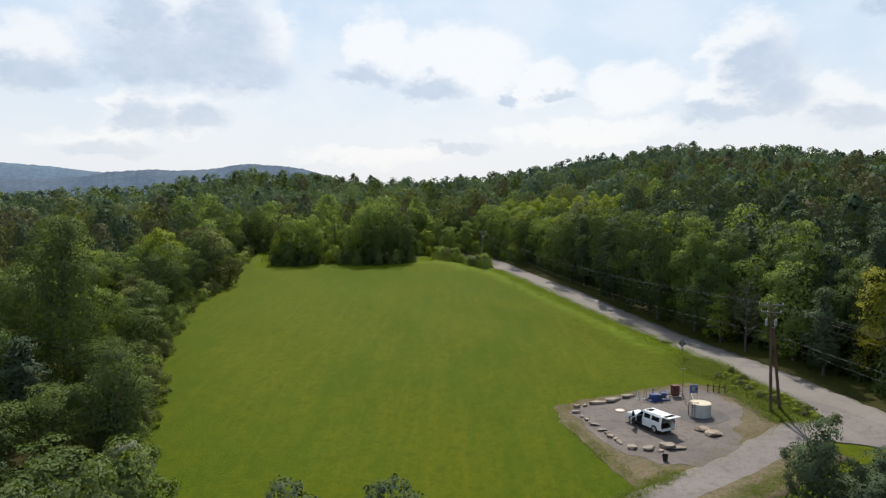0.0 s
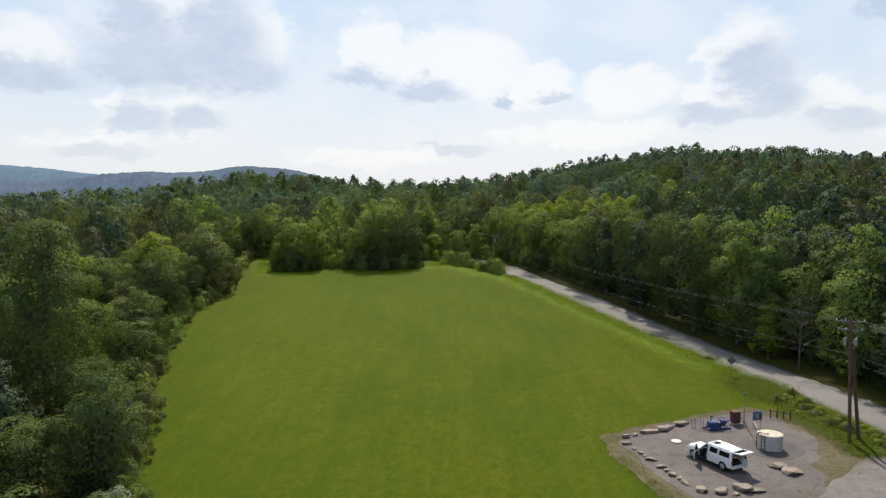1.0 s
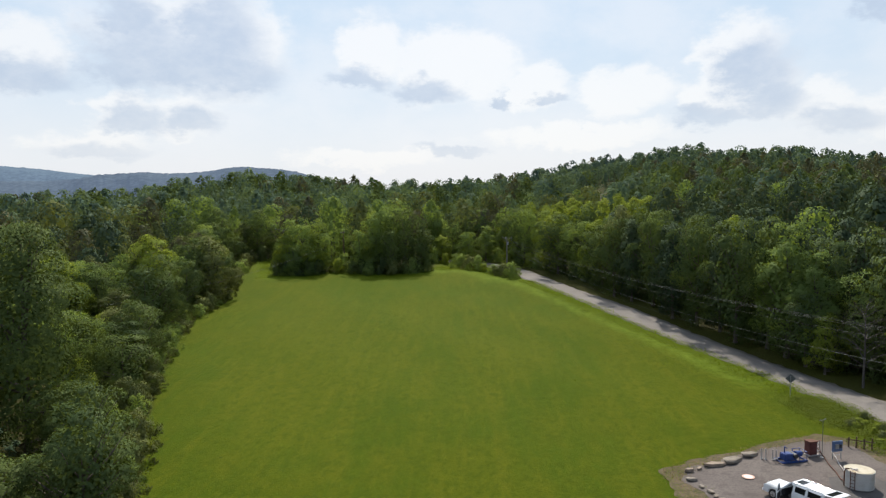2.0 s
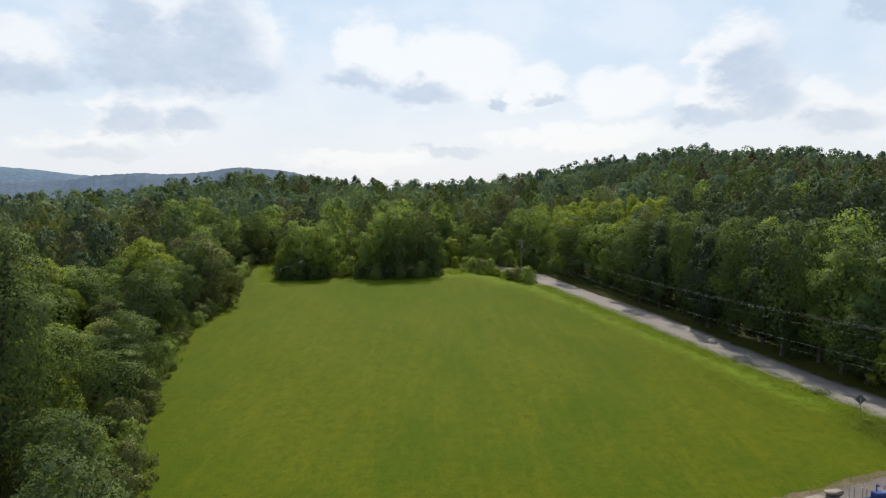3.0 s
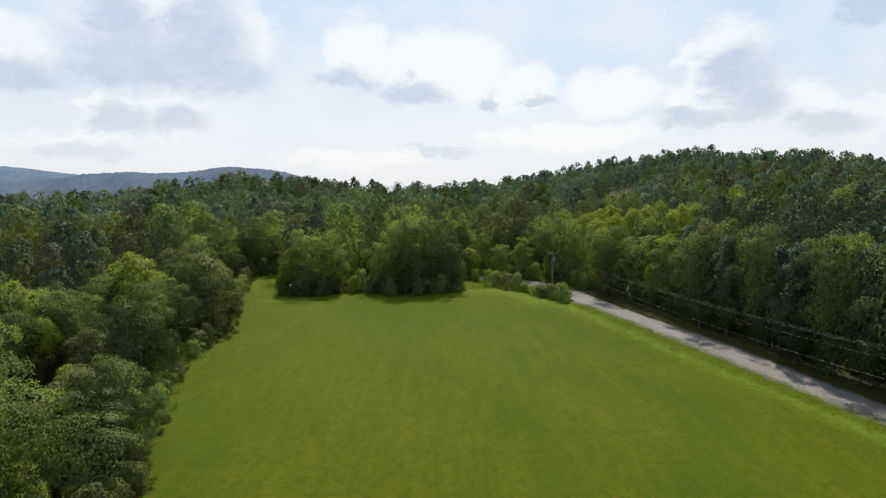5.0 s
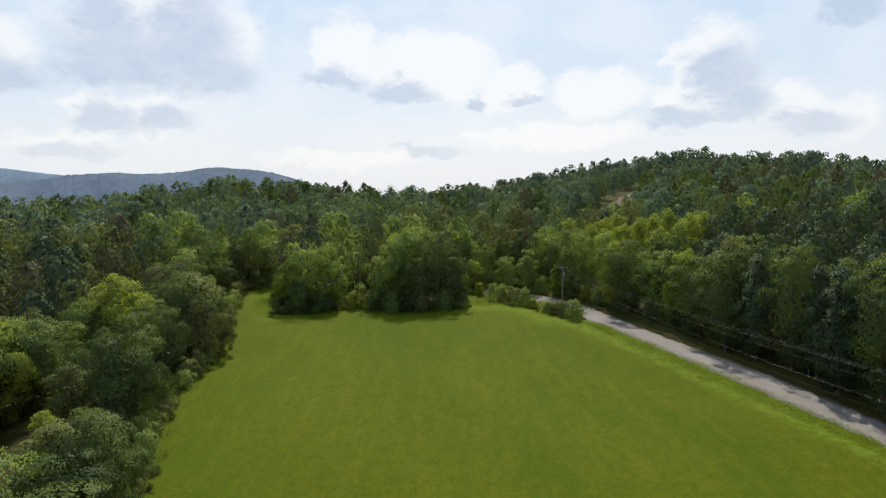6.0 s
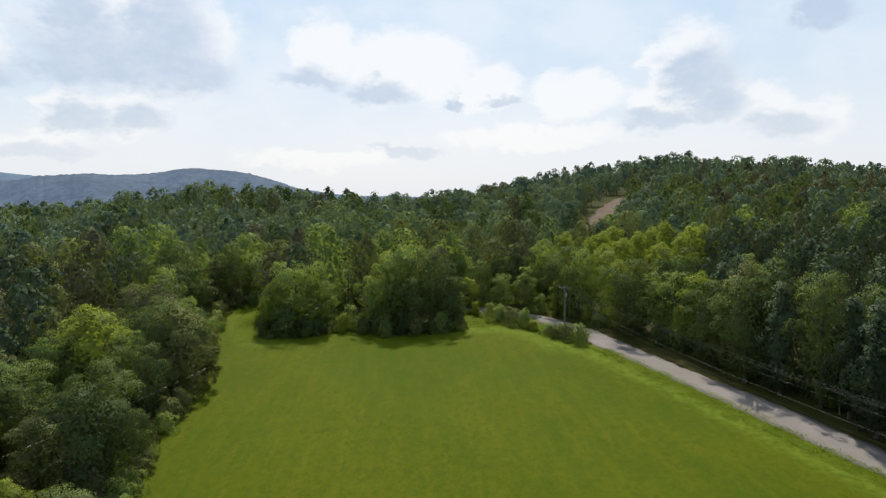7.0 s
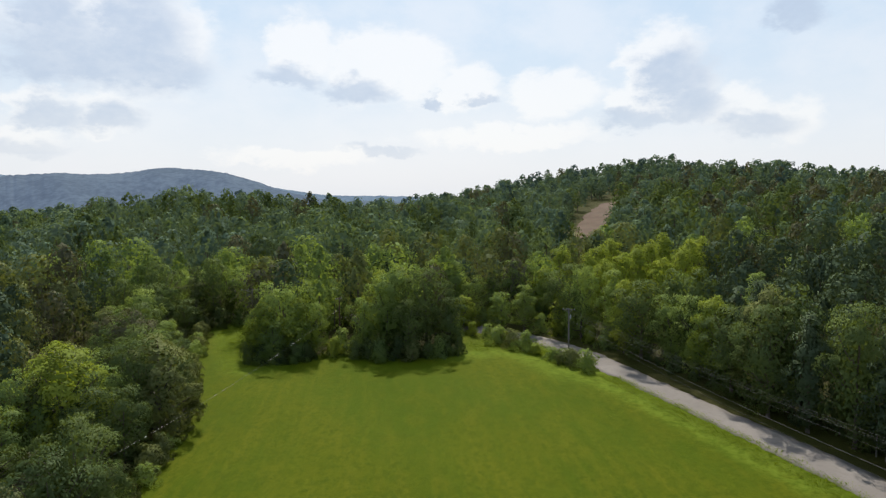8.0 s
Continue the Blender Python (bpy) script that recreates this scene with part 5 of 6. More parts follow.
def water_tank(x, y):
    """A round steel tank with a sunk, stained cover and a ladder."""
    thing = tagged(new("water_tank"), "round weathered white steel tank with a stained cream cover", "tank")
    part("shell", lathe(bmesh.new(), [(1.05, 0), (1.05, 1.30), (1.09, 1.32), (1.09, 1.36), (1.0, 1.36), (1.0, 1.27)], 48), M_TANK, thing)
    for h in (0.06, 0.68):
        part("hoop", lathe(bmesh.new(), [(1.052, h - 0.04), (1.075, h), (1.052, h + 0.04)], 48), M_TANK, thing)
    part("cover", lathe(bmesh.new(), [(1.04, 1.362), (1.06, 1.38), (1.0, 1.40), (0.8, 1.385), (0.1, 1.36)], 40), M_LID, thing)
    part("batten", box(box(bmesh.new(), -0.75, -0.1, 0.02, 0.12, 1.385, 1.43, 0.01), -0.55, -0.45, -0.3, 0.4, 1.385, 1.43, 0.01), M_PALE, thing, "loose pale timber battens")
    ladder = bmesh.new()
    a = radians(196)
    for off in (-0.17, 0.17):
        px, py = 1.13 * math.cos(a) - off * math.sin(a), 1.13 * math.sin(a) + off * math.cos(a)
        bar(ladder, (px, py, 0.0), (px, py, 1.45), 0.03)
    for k in range(5):
        h = 0.2 + 0.28 * k
        bar(ladder, (1.13 * math.cos(a) + 0.17 * math.sin(a), 1.13 * math.sin(a) - 0.17 * math.cos(a), h), (1.13 * math.cos(a) - 0.17 * math.sin(a), 1.13 * math.sin(a) + 0.17 * math.cos(a), h), 0.022)
    part("ladder", ladder, M_RUST, thing, "rusted steel ladder")
    part("inlet_pipe", tube(bmesh.new(), [Vector((-1.12, 0.4, 0.05)), Vector((-1.12, 0.4, 1.2)), Vector((-1.0, 0.36, 1.45)), Vector((-0.75, 0.3, 1.42))], [0.05] * 4, 8), M_RUST, thing)
    thing.matrix_basis = pose(x, y, ground_z(x, y) + 0.04, 0, 0, 20)


water_tank(29.35, 62.9)
blot("tank_ring", [(29.6 + 2.5 * math.cos(a), 62.6 + 2.3 * math.sin(a)) for a in [k * math.pi / 8 for k in range(16)]], 0.045, M_TYRED, "darker packed gravel round the tank", "gravel", 0.08)


def rock_mesh(seed, material):
    rng = np.random.default_rng(seed)
    bm = bmesh.new()
    bmesh.ops.create_icosphere(bm, subdivisions=3, radius=1.15)
    cuts = [(Vector(unit(rng, 1)[0]), rng.uniform(0.42, 0.80)) for _ in range(13)] + [(Vector((0, 0, 1)), 0.5)]
    for v in bm.verts:
        for n, d in cuts:
            over = v.co.dot(n) - d
            if over > 0:
                v.co -= n * over * 0.98
        v.co += v.co.normalized() * 0.06 * noise.noise(v.co * 3.0 + Vector((seed, 0, 0)))
    mesh = bpy.data.meshes.new("boulder")
    bm.to_mesh(mesh)
    bm.free()
    mesh.materials.append(material)
    return mesh


ROCKS = [rock_mesh(k, M_ROCK if k % 3 else M_ROCK_GREY) for k in range(6)]
rng_rock = random.Random(8)
for x, y, a, b, c, turn in [
    (17.1, 66.6, 0.55, 0.42, 0.42, 20), (18.1, 66.9, 0.40, 0.34, 0.30, 60), (19.5, 67.6, 1.45, 0.65, 0.42, 14), (21.6, 68.3, 1.35, 0.72, 0.50, 22), (23.5, 69.3, 1.15, 0.6, 0.42, 15),
    (16.9, 65.0, 0.60, 0.45, 0.32, -15), (17.2, 63.7, 0.50, 0.36, 0.26, 100), (17.5, 62.8, 0.55, 0.36, 0.30, 110), (17.7, 62.0, 0.40, 0.36, 0.26, 80), (18.0, 61.3, 0.85, 0.50, 0.34, 0), (18.4, 59.6, 0.72, 0.5, 0.34, 30),
    (18.7, 58.7, 0.5, 0.4, 0.26, 40), (19.0, 57.8, 0.62, 0.46, 0.36, 95), (19.2, 57.0, 0.45, 0.4, 0.28, 75), (19.4, 56.2, 0.85, 0.42, 0.28, 110), (20.2, 54.6, 0.80, 0.60, 0.50, 10), (21.8, 54.6, 0.95, 0.68, 0.42, 35),
    (23.3, 54.9, 1.25, 0.85, 0.58, 120), (24.3, 54.4, 1.1, 0.62, 0.36, 20), (28.3, 58.6, 1.15, 0.75, 0.55, -35), (28.5, 57.4, 1.25, 0.8, 0.62, -25), (22.7, 53.9, 0.5, 0.4, 0.25, 0),
]:
    ob = new("boulder", rng_rock.choice(ROCKS))
    ob.matrix_basis = pose(x, y, ground_z(x, y) + 0.05 + c * 0.28, rng_rock.uniform(-8, 8), rng_rock.uniform(-8, 8), turn) @ Matrix.Diagonal((a * 0.84, b * 0.84, c * 0.72, 1))
    size = "large flat" if a > 0.9 else "small" if a < 0.6 else "rough"
    tagged(ob, f"{size} tan sandstone boulder edging the gravel", "boulder", "boulders round the gravel pad")


def pump_skid(x, y, turn):
    """A low blue machine on a steel frame."""
    thing = tagged(new("pump_unit"), "low blue-painted pump unit on a steel frame", "machine")
    bm = bmesh.new()
    for yy in (-0.5, 0.5):
        box(bm, -1.25, 1.25, yy - 0.06, yy + 0.06, 0.0, 0.14, 0.01)
    for xx in (-1.2, -0.4, 0.4, 1.2):
        box(bm, xx - 0.05, xx + 0.05, -0.5, 0.5, 0.02, 0.12, 0.01)
    part("skid_frame", bm, M_BLUE, thing)
    part("housing", box(bmesh.new(), -0.85, 0.35, -0.38, 0.38, 0.14, 0.70, 0.06), M_BLUE, thing)
    part("gear_case", drum(bmesh.new(), 0.0, 0.55, 0.42, 0.98, 0.26, 0.24, 20, "x"), M_BLUE, thing)
    part("motor", drum(bmesh.new(), 0.12, 0.55, -0.55, 0.25, 0.20, 0.20, 18, "y"), M_TRIM, thing)
    bm = bmesh.new()
    bar(bm, (-0.55, 0.1, 0.7), (-0.55, 0.1, 1.25), 0.05)
    bar(bm, (-0.55, 0.1, 1.25), (-0.30, 0.1, 1.05), 0.035)
    part("exhaust_pipe", bm, M_BLUE, thing)
    bm = bmesh.new()
    for xx in (0.5, 1.2):
        for yy in (-0.48, 0.48):
            bar(bm, (xx, yy, 0.1), (xx, yy, 0.85), 0.03)
    for yy in (-0.48, 0.48):
        bar(bm, (0.5, yy, 0.85), (1.2, yy, 0.85), 0.03)
    bar(bm, (1.2, -0.48, 0.85), (1.2, 0.48, 0.85), 0.03)
    part("guard_rail", bm, M_BLUE, thing)
    bm = bmesh.new()
    bar(bm, (-1.25, 0.0, 0.25), (-1.9, 0.0, 0.22), 0.05)
    part("outlet_pipe", bm, M_PALE, thing)
    thing.matrix_basis = pose(x, y, ground_z(x, y) + 0.06, 0, 0, turn)


pump_skid(26.4, 67.9, 12)


def control_cabinet(x, y):
    thing = tagged(new("pump_housing"), "faded red steel pump housing with pipes and valves", "machine")
    part("plinth", box(bmesh.new(), -0.75, 0.75, -0.5, 0.5, 0.0, 0.12, 0.02), M_PALE, thing)
    part("body", box(bmesh.new(), -0.6, 0.35, -0.42, 0.42, 0.12, 1.55, 0.05), M_RED, thing)
    part("door", box(bmesh.new(), -0.5, 0.25, -0.45, -0.42, 0.25, 1.4, 0.012), M_RED, thing)
    part("cap", box(bmesh.new(), -0.66, 0.41, -0.48, 0.48, 1.55, 1.62, 0.02), M_RUST, thing)
    bm = bmesh.new()
    for k, h in enumerate((0.45, 0.85, 1.25)):
        bar(bm, (0.35, -0.2 + 0.1 * k, h), (0.95, -0.2 + 0.1 * k, h), 0.05)
    for px in (0.6, 0.95):
        bar(bm, (px, -0.1, 0.0), (px, -0.1, 1.5), 0.05)
    part("manifold", bm, M_PALE, thing, "pale painted pipe manifold")
    bm = bmesh.new()
    bar(bm, (-0.6, 0.0, 0.4), (-1.6, -0.1, 0.35), 0.05)
    part("feed_pipe", bm, M_RED, thing)
    for px, h in ((0.6, 1.5), (0.95, 1.5)):
        part("valve_wheel", drum(bmesh.new(), px, -0.1, h, h + 0.05, 0.14, 0.14, 14), M_RED, thing)
    thing.matrix_basis = pose(x, y, ground_z(x, y) + 0.05, 0, 0, 14) @ Matrix.Scale(0.8, 4)


control_cabinet(28.75, 69.0)


def light_mast(x, y):
    thing = tagged(new("light_mast"), "slender grey steel mast with small twin lamps", "lamp")
    part("base_plate", box(bmesh.new(), -0.15, 0.15, -0.15, 0.15, 0.0, 0.05, 0.01), M_GALV, thing)
    part("pole", tube(bmesh.new(), [Vector((0, 0, 0)), Vector((0, 0, 3.4))], [0.026, 0.018], 10), M_SIGN, thing)
    part("crossbar", bar(bmesh.new(), (-0.4, 0, 3.35), (0.4, 0, 3.35), 0.018), M_GALV, thing)
    for side in (-0.33, 0.33):
        part("lamp_head", box(bmesh.new(), side - 0.08, side + 0.08, -0.05, 0.05, 3.36, 3.42, 0.02), M_SIGN, thing)
    thing.matrix_basis = pose(x, y, ground_z(x, y) + 0.05, 0, 0, 30)


light_mast(29.3, 68.3)


def panel_board(x, y):
    thing = tagged(new("control_board"), "faded blue control board on two steel posts", "control panel")
    for side in (-0.42, 0.42):
        part("post", bar(bmesh.new(), (side, 0, 0), (side, 0, 1.55), 0.035), M_GALV, thing)
    board = part("board", box(bmesh.new(), -0.5, 0.5, -0.09, 0.02, 0.68, 1.6, 0.015), M_BLUE_GREY, thing)
    part("meter_box", box(bmesh.new(), -0.3, 0.05, -0.22, -0.09, 0.95, 1.35, 0.015), M_GALV, board)
    part("switch_box", box(bmesh.new(), 0.15, 0.4, -0.18, -0.09, 1.0, 1.3, 0.012), M_TRIM, board)
    part("cross_brace", bar(bmesh.new(), (-0.42, 0, 0.35), (0.42, 0, 0.35), 0.025), M_GALV, thing)
    thing.matrix_basis = pose(x, y, ground_z(x, y) + 0.05, 0, 0, 12)


panel_board(30.4, 68.0)
for px, py in ((24.15, 68.5), (24.45, 68.35), (24.95, 68.15), (25.2, 68.05)):
    thing = tagged(new("steel_bollard"), "short pale painted steel post on the gravel", "bollard", "posts beside the pump")
    part("post", tube(bmesh.new(), [Vector((0, 0, 0)), Vector((0, 0, 0.88)), Vector((0, 0, 0.93))], [0.055, 0.055, 0.03], 10), M_PALE, thing)
    part("foot_plate", box(bmesh.new(), -0.1, 0.1, -0.1, 0.1, 0, 0.02, 0.004), M_GALV, thing)
    thing.matrix_basis = pose(px, py, ground_z(px, py) + 0.06)


def hose(points, material, label):
    line = [Vector((x, y, ground_z(x, y) + z)) for x, y, z in points]
    fine = []
    for k in range(len(line) - 1):
        p0, p1, p2, p3 = line[max(k - 1, 0)], line[k], line[k + 1], line[min(k + 2, len(line) - 1)]
        for f in (0, 0.25, 0.5, 0.75):
            fine.append(0.5 * ((2 * p1) + (p2 - p0) * f + (2 * p0 - 5 * p1 + 4 * p2 - p3) * f * f + (3 * p1 - p0 - 3 * p2 + p3) * f ** 3))
    fine.append(line[-1])
    bm = bmesh.new()
    tube(bm, fine, [0.045] * len(fine), 8)
    return tagged(part("hose", bm, material, shade=True), label, "hose")


hose([(29.5, 69.6, 0.5), (29.5, 68.4, 0.12), (29.1, 66.8, 0.11), (28.9, 65.4, 0.11), (28.6, 64.2, 0.12), (28.5, 63.4, 0.25)], M_RUST, "brown hose lying on the gravel to the tank")
hose([(30.4, 68.8, 0.4), (30.3, 67.8, 0.12), (29.9, 66.6, 0.11), (29.6, 65.2, 0.11), (29.4, 64.3, 0.15)], M_PALE, "pale pipe lying on the gravel to the tank")


def landing_mat(x, y):
    thing = tagged(new("landing_mat"), "small round white and orange fabric mat on gravel", "mat")
    part("rim", lathe(bmesh.new(), [(0.5, 0), (0.5, 0.025), (0.36, 0.03)], 28), M_ORANGE, thing, "orange fabric rim")
    part("centre", drum(bmesh.new(), 0, 0, 0.028, 0.036, 0.36, 0.35, 24), M_CLOTH, thing, "white fabric centre")
    thing.matrix_basis = pose(x, y, ground_z(x, y) + 0.065)


landing_mat(21.6, 65.2)


def bucket(x, y):
    thing = tagged(new("bucket"), "black plastic bucket standing at the gravel edge", "bucket")
    part("body", lathe(bmesh.new(), [(0.20, 0), (0.27, 0.5), (0.28, 0.52), (0.25, 0.48), (0.18, 0.05)], 20), M_BLACK, thing)
    part("handle", tube(bmesh.new(), [Vector((0.27 * math.cos(a), 0.02, 0.5 + 0.2 * math.sin(a))) for a in [k * math.pi / 8 for k in range(9)]], [0.012] * 9, 6), M_TRIM, thing)
    thing.matrix_basis = pose(x, y, ground_z(x, y) + 0.06)


bucket(22.4, 51.7)


def rustic_fence(x, y):
    thing = tagged(new("wooden_fence"), "short broken run of dark wooden fence posts", "fence")
    for k in range(4):
        a = Vector((k * 0.55, -0.25 * k, -0.1))
        part("post", tube(bmesh.new(), [a, a + Vector((0.04, 0.02, 1.05 + 0.12 * (k % 2)))], [0.07, 0.06], 8), M_POLE, thing)
    part("rail", bar(bmesh.new(), (-0.2, 0.1, 0.75), (1.85, -0.83, 0.7), 0.05), M_POLE, thing)
    thing.matrix_basis = pose(x, y, ground_z(x, y))


rustic_fence(32.9, 70.6)


def road_sign(x, y, turn, tall):
    thing = tagged(new("road_sign"), "diamond road sign seen from its grey back", "road sign")
    part("post", box(bmesh.new(), -0.03, 0.03, -0.03, 0.03, -0.3, tall, 0.005), M_GALV, thing)
    plate = part("plate", box(bmesh.new(), -0.38, 0.38, 0.032, 0.042, -0.38, 0.38, 0.003), M_SIGN, thing)
    plate.matrix_basis = pose(0, 0, tall - 0.28, 0, 45, 0)
    part("bolt", drum(drum(bmesh.new(), 0, tall - 0.15, 0.0, 0.06, 0.015, 0.015, 8, "y"), 0, tall - 0.42, 0.0, 0.06, 0.015, 0.015, 8, "y"), M_GALV, thing)
    thing.matrix_basis = pose(x, y, ground_z(x, y), 0, 0, turn)


road_sign(34.5, 84.6, -12, 2.3)


def mailbox(x, y):
    thing = tagged(new("mailbox"), "small pale metal mailbox on a wooden post", "mailbox")
    part("post", box(bmesh.new(), -0.05, 0.05, -0.05, 0.05, -0.2, 1.0, 0.01), M_GREYWOOD, thing)
    bm = bmesh.new()
    profile(bm, [(-0.12, 1.0)] + [(0.12 * -math.cos(a), 1.14 + 0.12 * math.sin(a)) for a in [k * math.pi / 6 for k in range(7)]] + [(0.12, 1.0)], -0.26, 0.26, 0.0, 0.0)
    body = part("box", bm, M_GALV, thing)
    part("door", box(bmesh.new(), -0.11, 0.11, -0.28, -0.262, 1.01, 1.2, 0.005), M_CERAMIC, body)
    part("flag", box(bmesh.new(), 0.125, 0.135, -0.1, 0.05, 1.1, 1.25, 0.002), M_LAMP_RED, body)
    thing.matrix_basis = pose(x, y, ground_z(x, y), 0, 0, 70)


mailbox(35.0, 117.5)
for px, py in ((44.8, 85.5), (39.6, 105.5), (31.2, 130.5)):
    thing = tagged(new("roadside_post"), "slim grey wooden post at the wood's edge", "post", "posts at the wood edge")
    part("post", tube(bmesh.new(), [Vector((0, 0, -0.3)), Vector((0, 0, 3.4))], [0.09, 0.07], 8), M_GREYWOOD, thing)
    part("cap", drum(bmesh.new(), 0, 0, 3.4, 3.44, 0.09, 0.08, 8), M_GALV, thing)
    thing.matrix_basis = pose(px + 3.2, py, ground_z(px + 3.2, py))

# ---- poles and wires ----


def insulator(parent, x, y, z):
    part("insulator", tube(bmesh.new(), [Vector((x, y, z)), Vector((x, y, z + 0.08)), Vector((x, y, z + 0.09)), Vector((x, y, z + 0.2))], [0.03, 0.07, 0.05, 0.035], 8), M_CERAMIC, parent)


def transformer(parent, x, y, z):
    can = part("transformer", tube(bmesh.new(), [Vector((x, y, z)), Vector((x, y, z + 0.58)), Vector((x, y, z + 0.64))], [0.14, 0.14, 0.10], 16), M_GALV, parent, "grey transformer can")
    part("bushing", drum(bmesh.new(), x + 0.08, y, z + 0.62, z + 0.82, 0.04, 0.03, 8), M_CERAMIC, can)


def utility_pole(x, y, tall, turn, label, arms=((0.35, 2.4), (1.15, 2.0)), cans=(), lean=0.0, material=None):
    thing = tagged(new("utility_pole"), label, "utility pole", "utility poles")
    material = material or M_POLE
    part("pole", tube(bmesh.new(), [Vector((0, 0, -0.5)), Vector((0, 0, tall * 0.5)), Vector((0, 0, tall))], [0.17, 0.145, 0.11], 12), material, thing)
    for down, wide in arms:
        h = tall - down
        part("crossarm", box(bmesh.new(), -wide / 2, wide / 2, 0.12, 0.22, h - 0.06, h + 0.06, 0.01), M_GREYWOOD, thing)
        for side in (-1, 1):
            part("arm_brace", bar(bmesh.new(), (side * wide * 0.3, 0.14, h - 0.05), (0, 0.12, h - 0.55), 0.018, 6), M_GALV, thing)
        for off in (-0.46, -0.16, 0.46):
            insulator(thing, off * wide, 0.17, h + 0.06)
    for cx, cz in cans:
        transformer(thing, cx, -0.1, tall - cz)
    thing.matrix_basis = pose(x, y, ground_z(x, y), 0, lean, turn)
    return thing


main_pole = utility_pole(36.9, 63.5, 11.7, -28, "tall brown timber utility pole with crossarms and transformers", cans=((0.42, 2.5), (-0.42, 2.5)), lean=-1.2)
brace = tagged(new("brace_pole"), "brown timber brace pole leaning on its neighbour", "utility pole", "utility poles")
bm = bmesh.new()
tube(bm, [Vector((0, 0, -0.4)), Vector((-0.8, -0.45, 5.2)), Vector((-1.30, -0.72, 9.4))], [0.17, 0.15, 0.12], 12)
part("pole", bm, M_POLE, brace)
part("band", drum(bmesh.new(), -1.25, -0.7, 8.9, 9.0, 0.16, 0.16, 12), M_GALV, brace)
brace.matrix_basis = pose(38.25, 64.3, ground_z(38.25, 64.3))
far_pole = utility_pole(11.2, 178.5, 8.6, -20, "grey timber utility pole by the road bend", arms=((0.3, 2.2),), cans=((0.3, 1.9),), material=M_GREYWOOD)
wood_pole = utility_pole(8.7, 279.5, 9.5, 10, "distant utility pole with white insulators above the trees", arms=((0.3, 2.6), (1.3, 2.6)), cans=((0.32, 2.2), (-0.32, 2.2)), material=M_GREYWOOD)
grove_pole = utility_pole(-48.9, 201.5, 10.4, 6, "timber utility pole with a long crossarm behind the grove", arms=((0.25, 4.6),), material=M_GREYWOOD)
west_pole = utility_pole(-58.5, 103, 9.5, 60, "timber utility pole hidden among the trees", arms=((0.3, 2.0),))
gap_pole = utility_pole(-30.5, 190, 10.0, 60, "timber utility pole between the two groves", arms=((0.3, 2.0),))
south_pole = utility_pole(58.5, 2, 11.5, -20, "brown timber utility pole beside the road", arms=((0.35, 2.4), (1.15, 2.0)))


def wire(a, b, sag, thick, material, label):
    a, b = Vector(a), Vector(b)
    n = 28
    pts = [a.lerp(b, k / n) - Vector((0, 0, 4 * sag * (k / n) * (1 - k / n))) for k in range(n + 1)]
    bm = bmesh.new()
    tube(bm, pts, [thick] * (n + 1), 6)
    return tagged(part("overhead_wire", bm, material), label, "cable", "overhead wires")


top = ground_z(36.9, 63.5)
far_top = ground_z(11.2, 178.5)
for dx, dz, fz, dark, sag in ((-1.3, 11.45, 8.4, True, 1.9), (-0.5, 11.5, 8.4, True, 2.0), (0.7, 11.45, 8.4, True, 2.1), (-0.6, 10.7, 7.8, True, 2.2), (-0.15, 8.35, 6.6, False, 2.3), (-0.1, 7.7, 6.2, True, 2.7)):
    wire((36.9 + dx, 63.5 + 0.2, top + dz), (11.2 + dx * 0.8, 178.5, far_top + fz), sag, 0.011 if dark else 0.014, M_WIRE if dark else M_WIRE_PALE, "thin overhead power cable along the road")
    wire((36.9 + dx, 63.5 - 0.2, top + dz), (58.5 + dx, 2, ground_z(58.5, 2) + dz - 0.2), sag * 0.6, 0.011 if dark else 0.014, M_WIRE if dark else M_WIRE_PALE, "thin overhead power cable toward the next pole")
wire((11.2, 178.5, far_top + 6.9), (-30.5, 190, ground_z(-30.5, 190) + 8.0), 1.4, 0.014, M_WIRE, "overhead cable crossing to the grove")
wire((-30.5, 190, ground_z(-30.5, 190) + 7.8), (-58.5, 103, ground_z(-58.5, 103) + 7.4), 2.0, 0.010, M_WIRE, "dark overhead cable along the meadow edge")
wire((36.75, 63.4, top + 7.9), (46.2, 79.0, ground_z(46.2, 79) + 3.6), 0.1, 0.012, M_GALV, "steel guy wire from the pole over the road")

# ---- weeds and rough grass ----


def weeds(name, spots, size, tall, material, label, seed):
    """Many small leafy stalks joined into one."""
    rng = np.random.default_rng(seed)
    pts = np.concatenate(spots)
    z = height(pts[:, 0], pts[:, 1])
    n = len(pts)
    base = np.c_[pts, z + rng.uniform(0.0, 1.0, n) * tall]
    normal = unit(rng, n) + (0, 0, 1.1)
    normal /= np.linalg.norm(normal, axis=1)[:, None]
    v, f = leaves_at(rng, base, normal, size)
    ob = sheet(name, v, f, material)
    rounded(ob.data, np.repeat(normed(normal * (0.35, 0.35, 0.35) + (0, 0, 1)), 4, axis=0))
    return tagged(ob, label, "plants", kind="stuff")


rng_w = np.random.default_rng(77)


def strip(line, wide, per_metre, lumpy=1.6):
    """Scattered spots in clumps along a line."""
    line = np.array(line, float)
    out = []
    for a, b in zip(line, line[1:]):
        run = float(np.hypot(*(b - a)))
        n = int(run * per_metre / 14)
        f = rng_w.uniform(0, 1, n)
        mid = a + (b - a) * f[:, None] + rng_w.uniform(-1, 1, (n, 1)) * wide / 2 * np.array([(b - a)[1], -(b - a)[0]]) / run
        out.append((mid[:, None] + rng_w.normal(0, lumpy / 3, (n, 14, 2))).reshape(-1, 2))
    return np.concatenate(out)


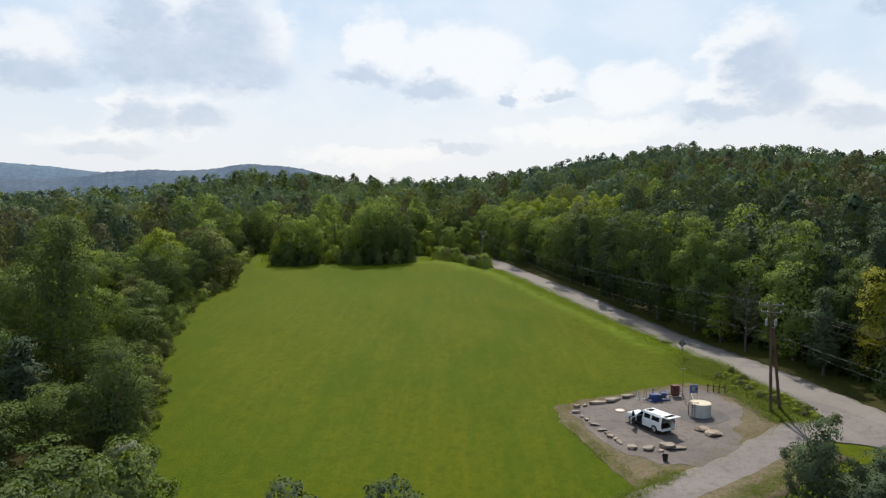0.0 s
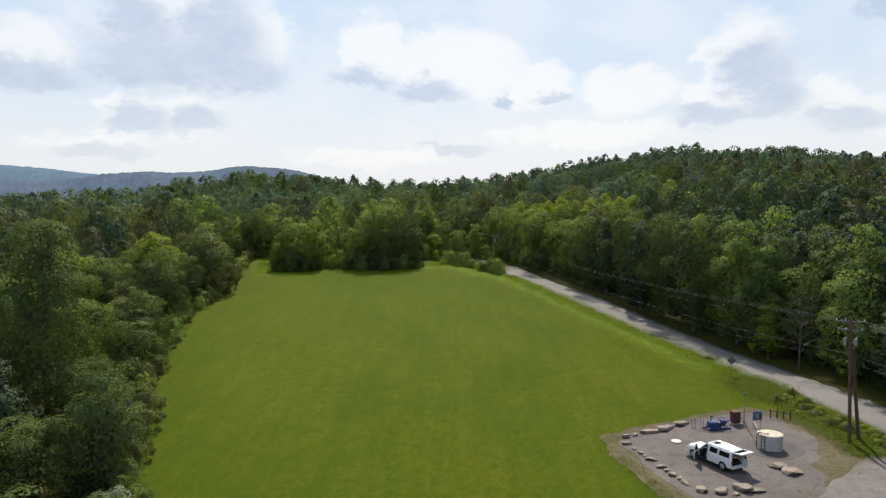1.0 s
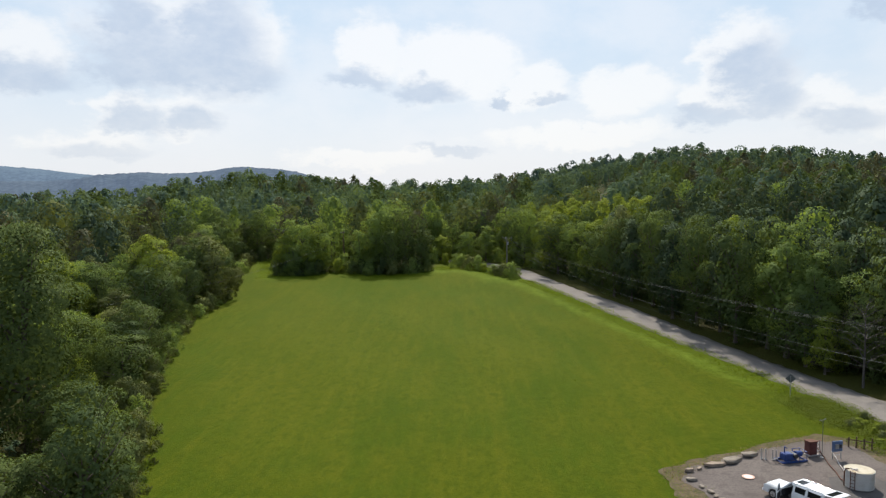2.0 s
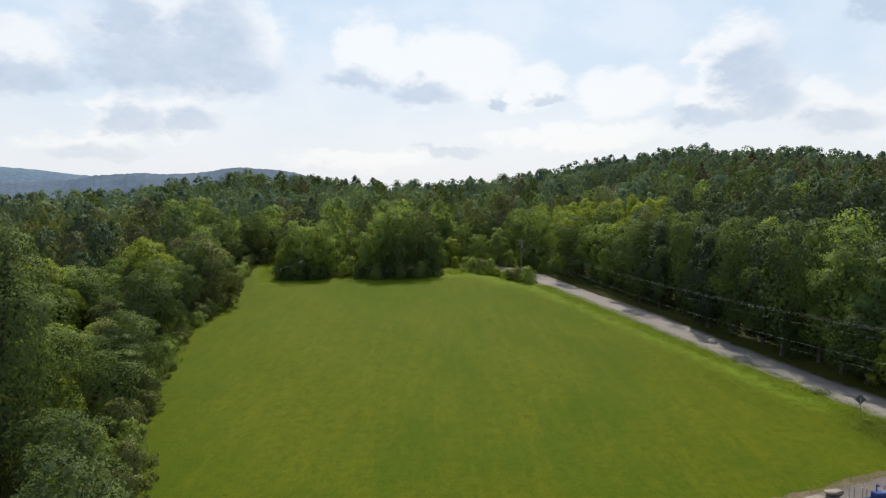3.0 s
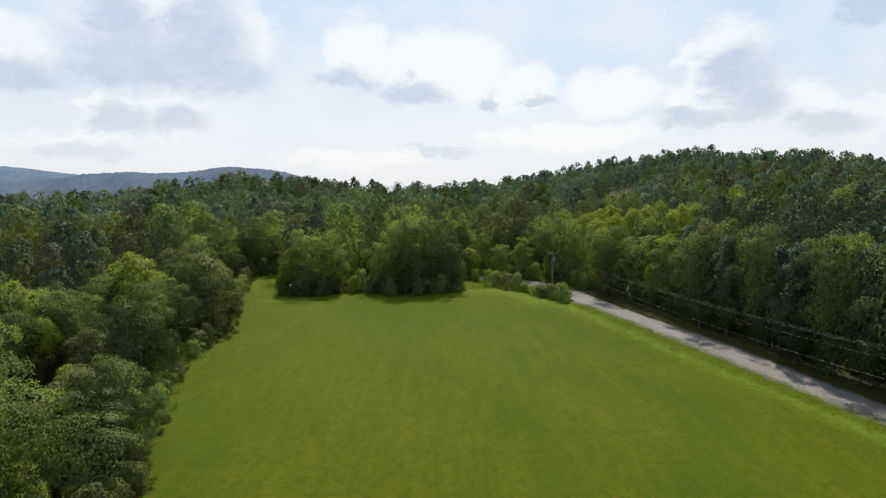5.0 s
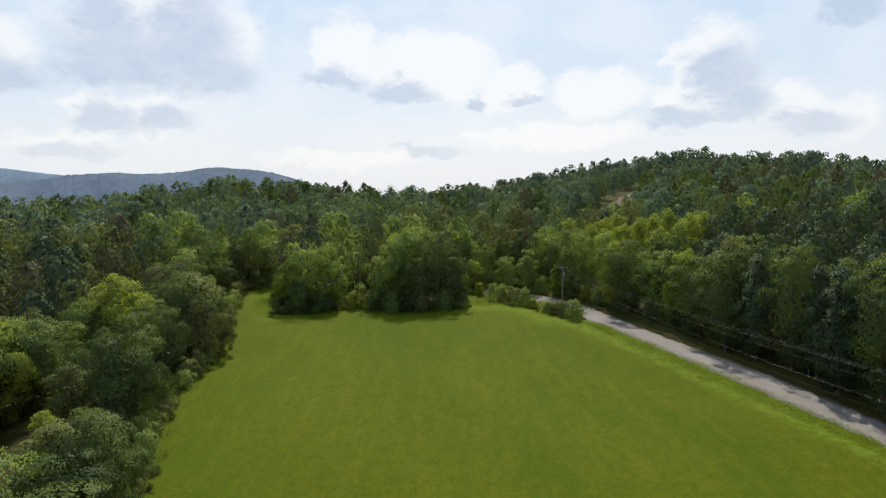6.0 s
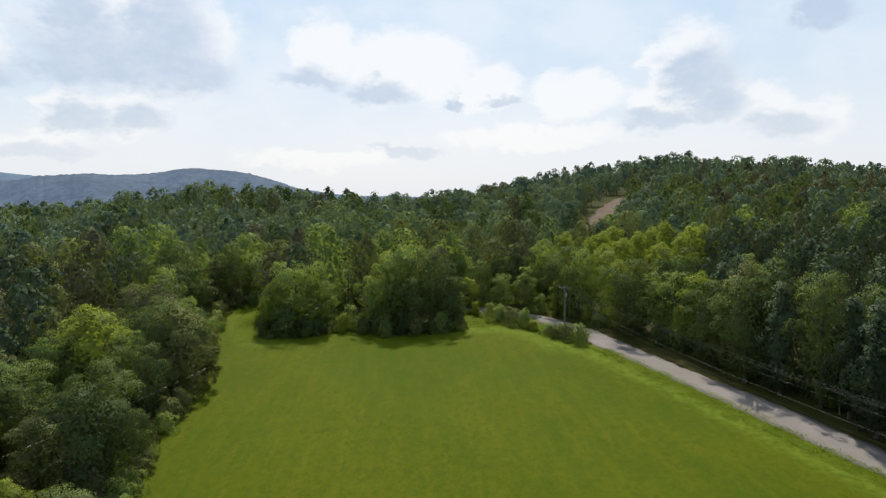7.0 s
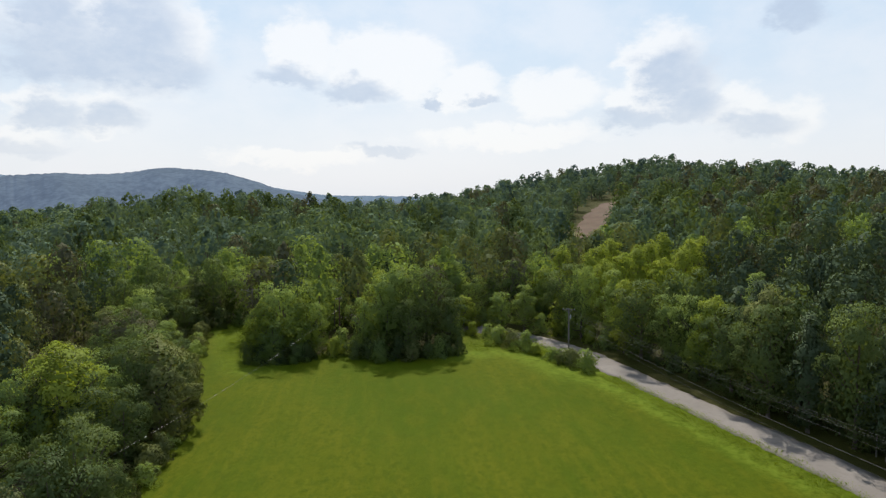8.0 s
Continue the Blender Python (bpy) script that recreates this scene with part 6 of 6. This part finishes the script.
EAST_VERGE = [(x - 4.0, y) for x, y in ROAD if 68 < y < 176]
weeds("tall_weeds", [strip([(38.0, 60.4), (38.6, 64.6), (38.0, 70), (37.0, 76), (35.8, 83)], 3.2, 1700, 2.2), strip([(35.6, 76), (34.4, 84)], 3.0, 900, 2.2)], 0.13, 0.34, L_VERGE, "tall green weeds between the gravel and the road", 1)
weeds("verge_grass", [strip(EAST_VERGE, 3.2, 260, 1.6), strip([(-6, 186), (2, 190), (8, 182), (11, 172)], 7.0, 620, 2.4), strip([(-46, 178), (-50, 196), (-54, 212)], 8.0, 420, 2.4)], 0.15, 0.20, L_WEED, "long bright grass on the road verge", 2)
weeds("meadow_tufts", [strip([(x, 44), (x - 9, 176)], 13, 5, 0.9) for x in (-14, 0, 14, 26)] + [strip([(30, 84), (24, 112)], 8.0, 70, 1.8)], 0.10, 0.08, L_WEED, "scattered coarse tufts in the mown meadow", 3)
weeds("pad_weeds", [strip([(15.4, 62), (17.0, 54), (18.4, 48.5)], 1.2, 90, 0.9), strip([(22.8, 49.4), (19.5, 46.4), (14, 42.0)], 1.5, 420, 1.0), strip([(25.5, 44.0), (30, 47.0), (36, 51.2)], 1.6, 420, 1.2), strip([(34.6, 72), (36, 66), (36.4, 60)], 1.4, 240, 1.2)], 0.12, 0.16, L_VERGE, "ragged grass at the gravel edges", 4)


def band(outline, inset, count):
    """Scattered spots between an outline and its inner copy."""
    line = np.array(outline + outline[:1], float)
    mid = line[:-1].mean(0)
    k = rng_w.integers(0, len(outline), count)
    f = rng_w.uniform(0, 1, (count, 1))
    edge = line[k] * (1 - f) + line[k + 1] * f
    return edge + (mid - edge) / np.linalg.norm(mid - edge, axis=1)[:, None] * rng_w.uniform(-0.3, inset, (count, 1))


weeds("dry_grass", [band(PAD_EDGE, 2.0, 5200)], 0.09, 0.10, L_DRY, "dry yellow grass tussocks round the gravel", 6)
weeds("short_weeds", [band(PAD_EDGE, 1.3, 3600)], 0.09, 0.10, L_VERGE, "short green weeds creeping onto the bare verge", 7)
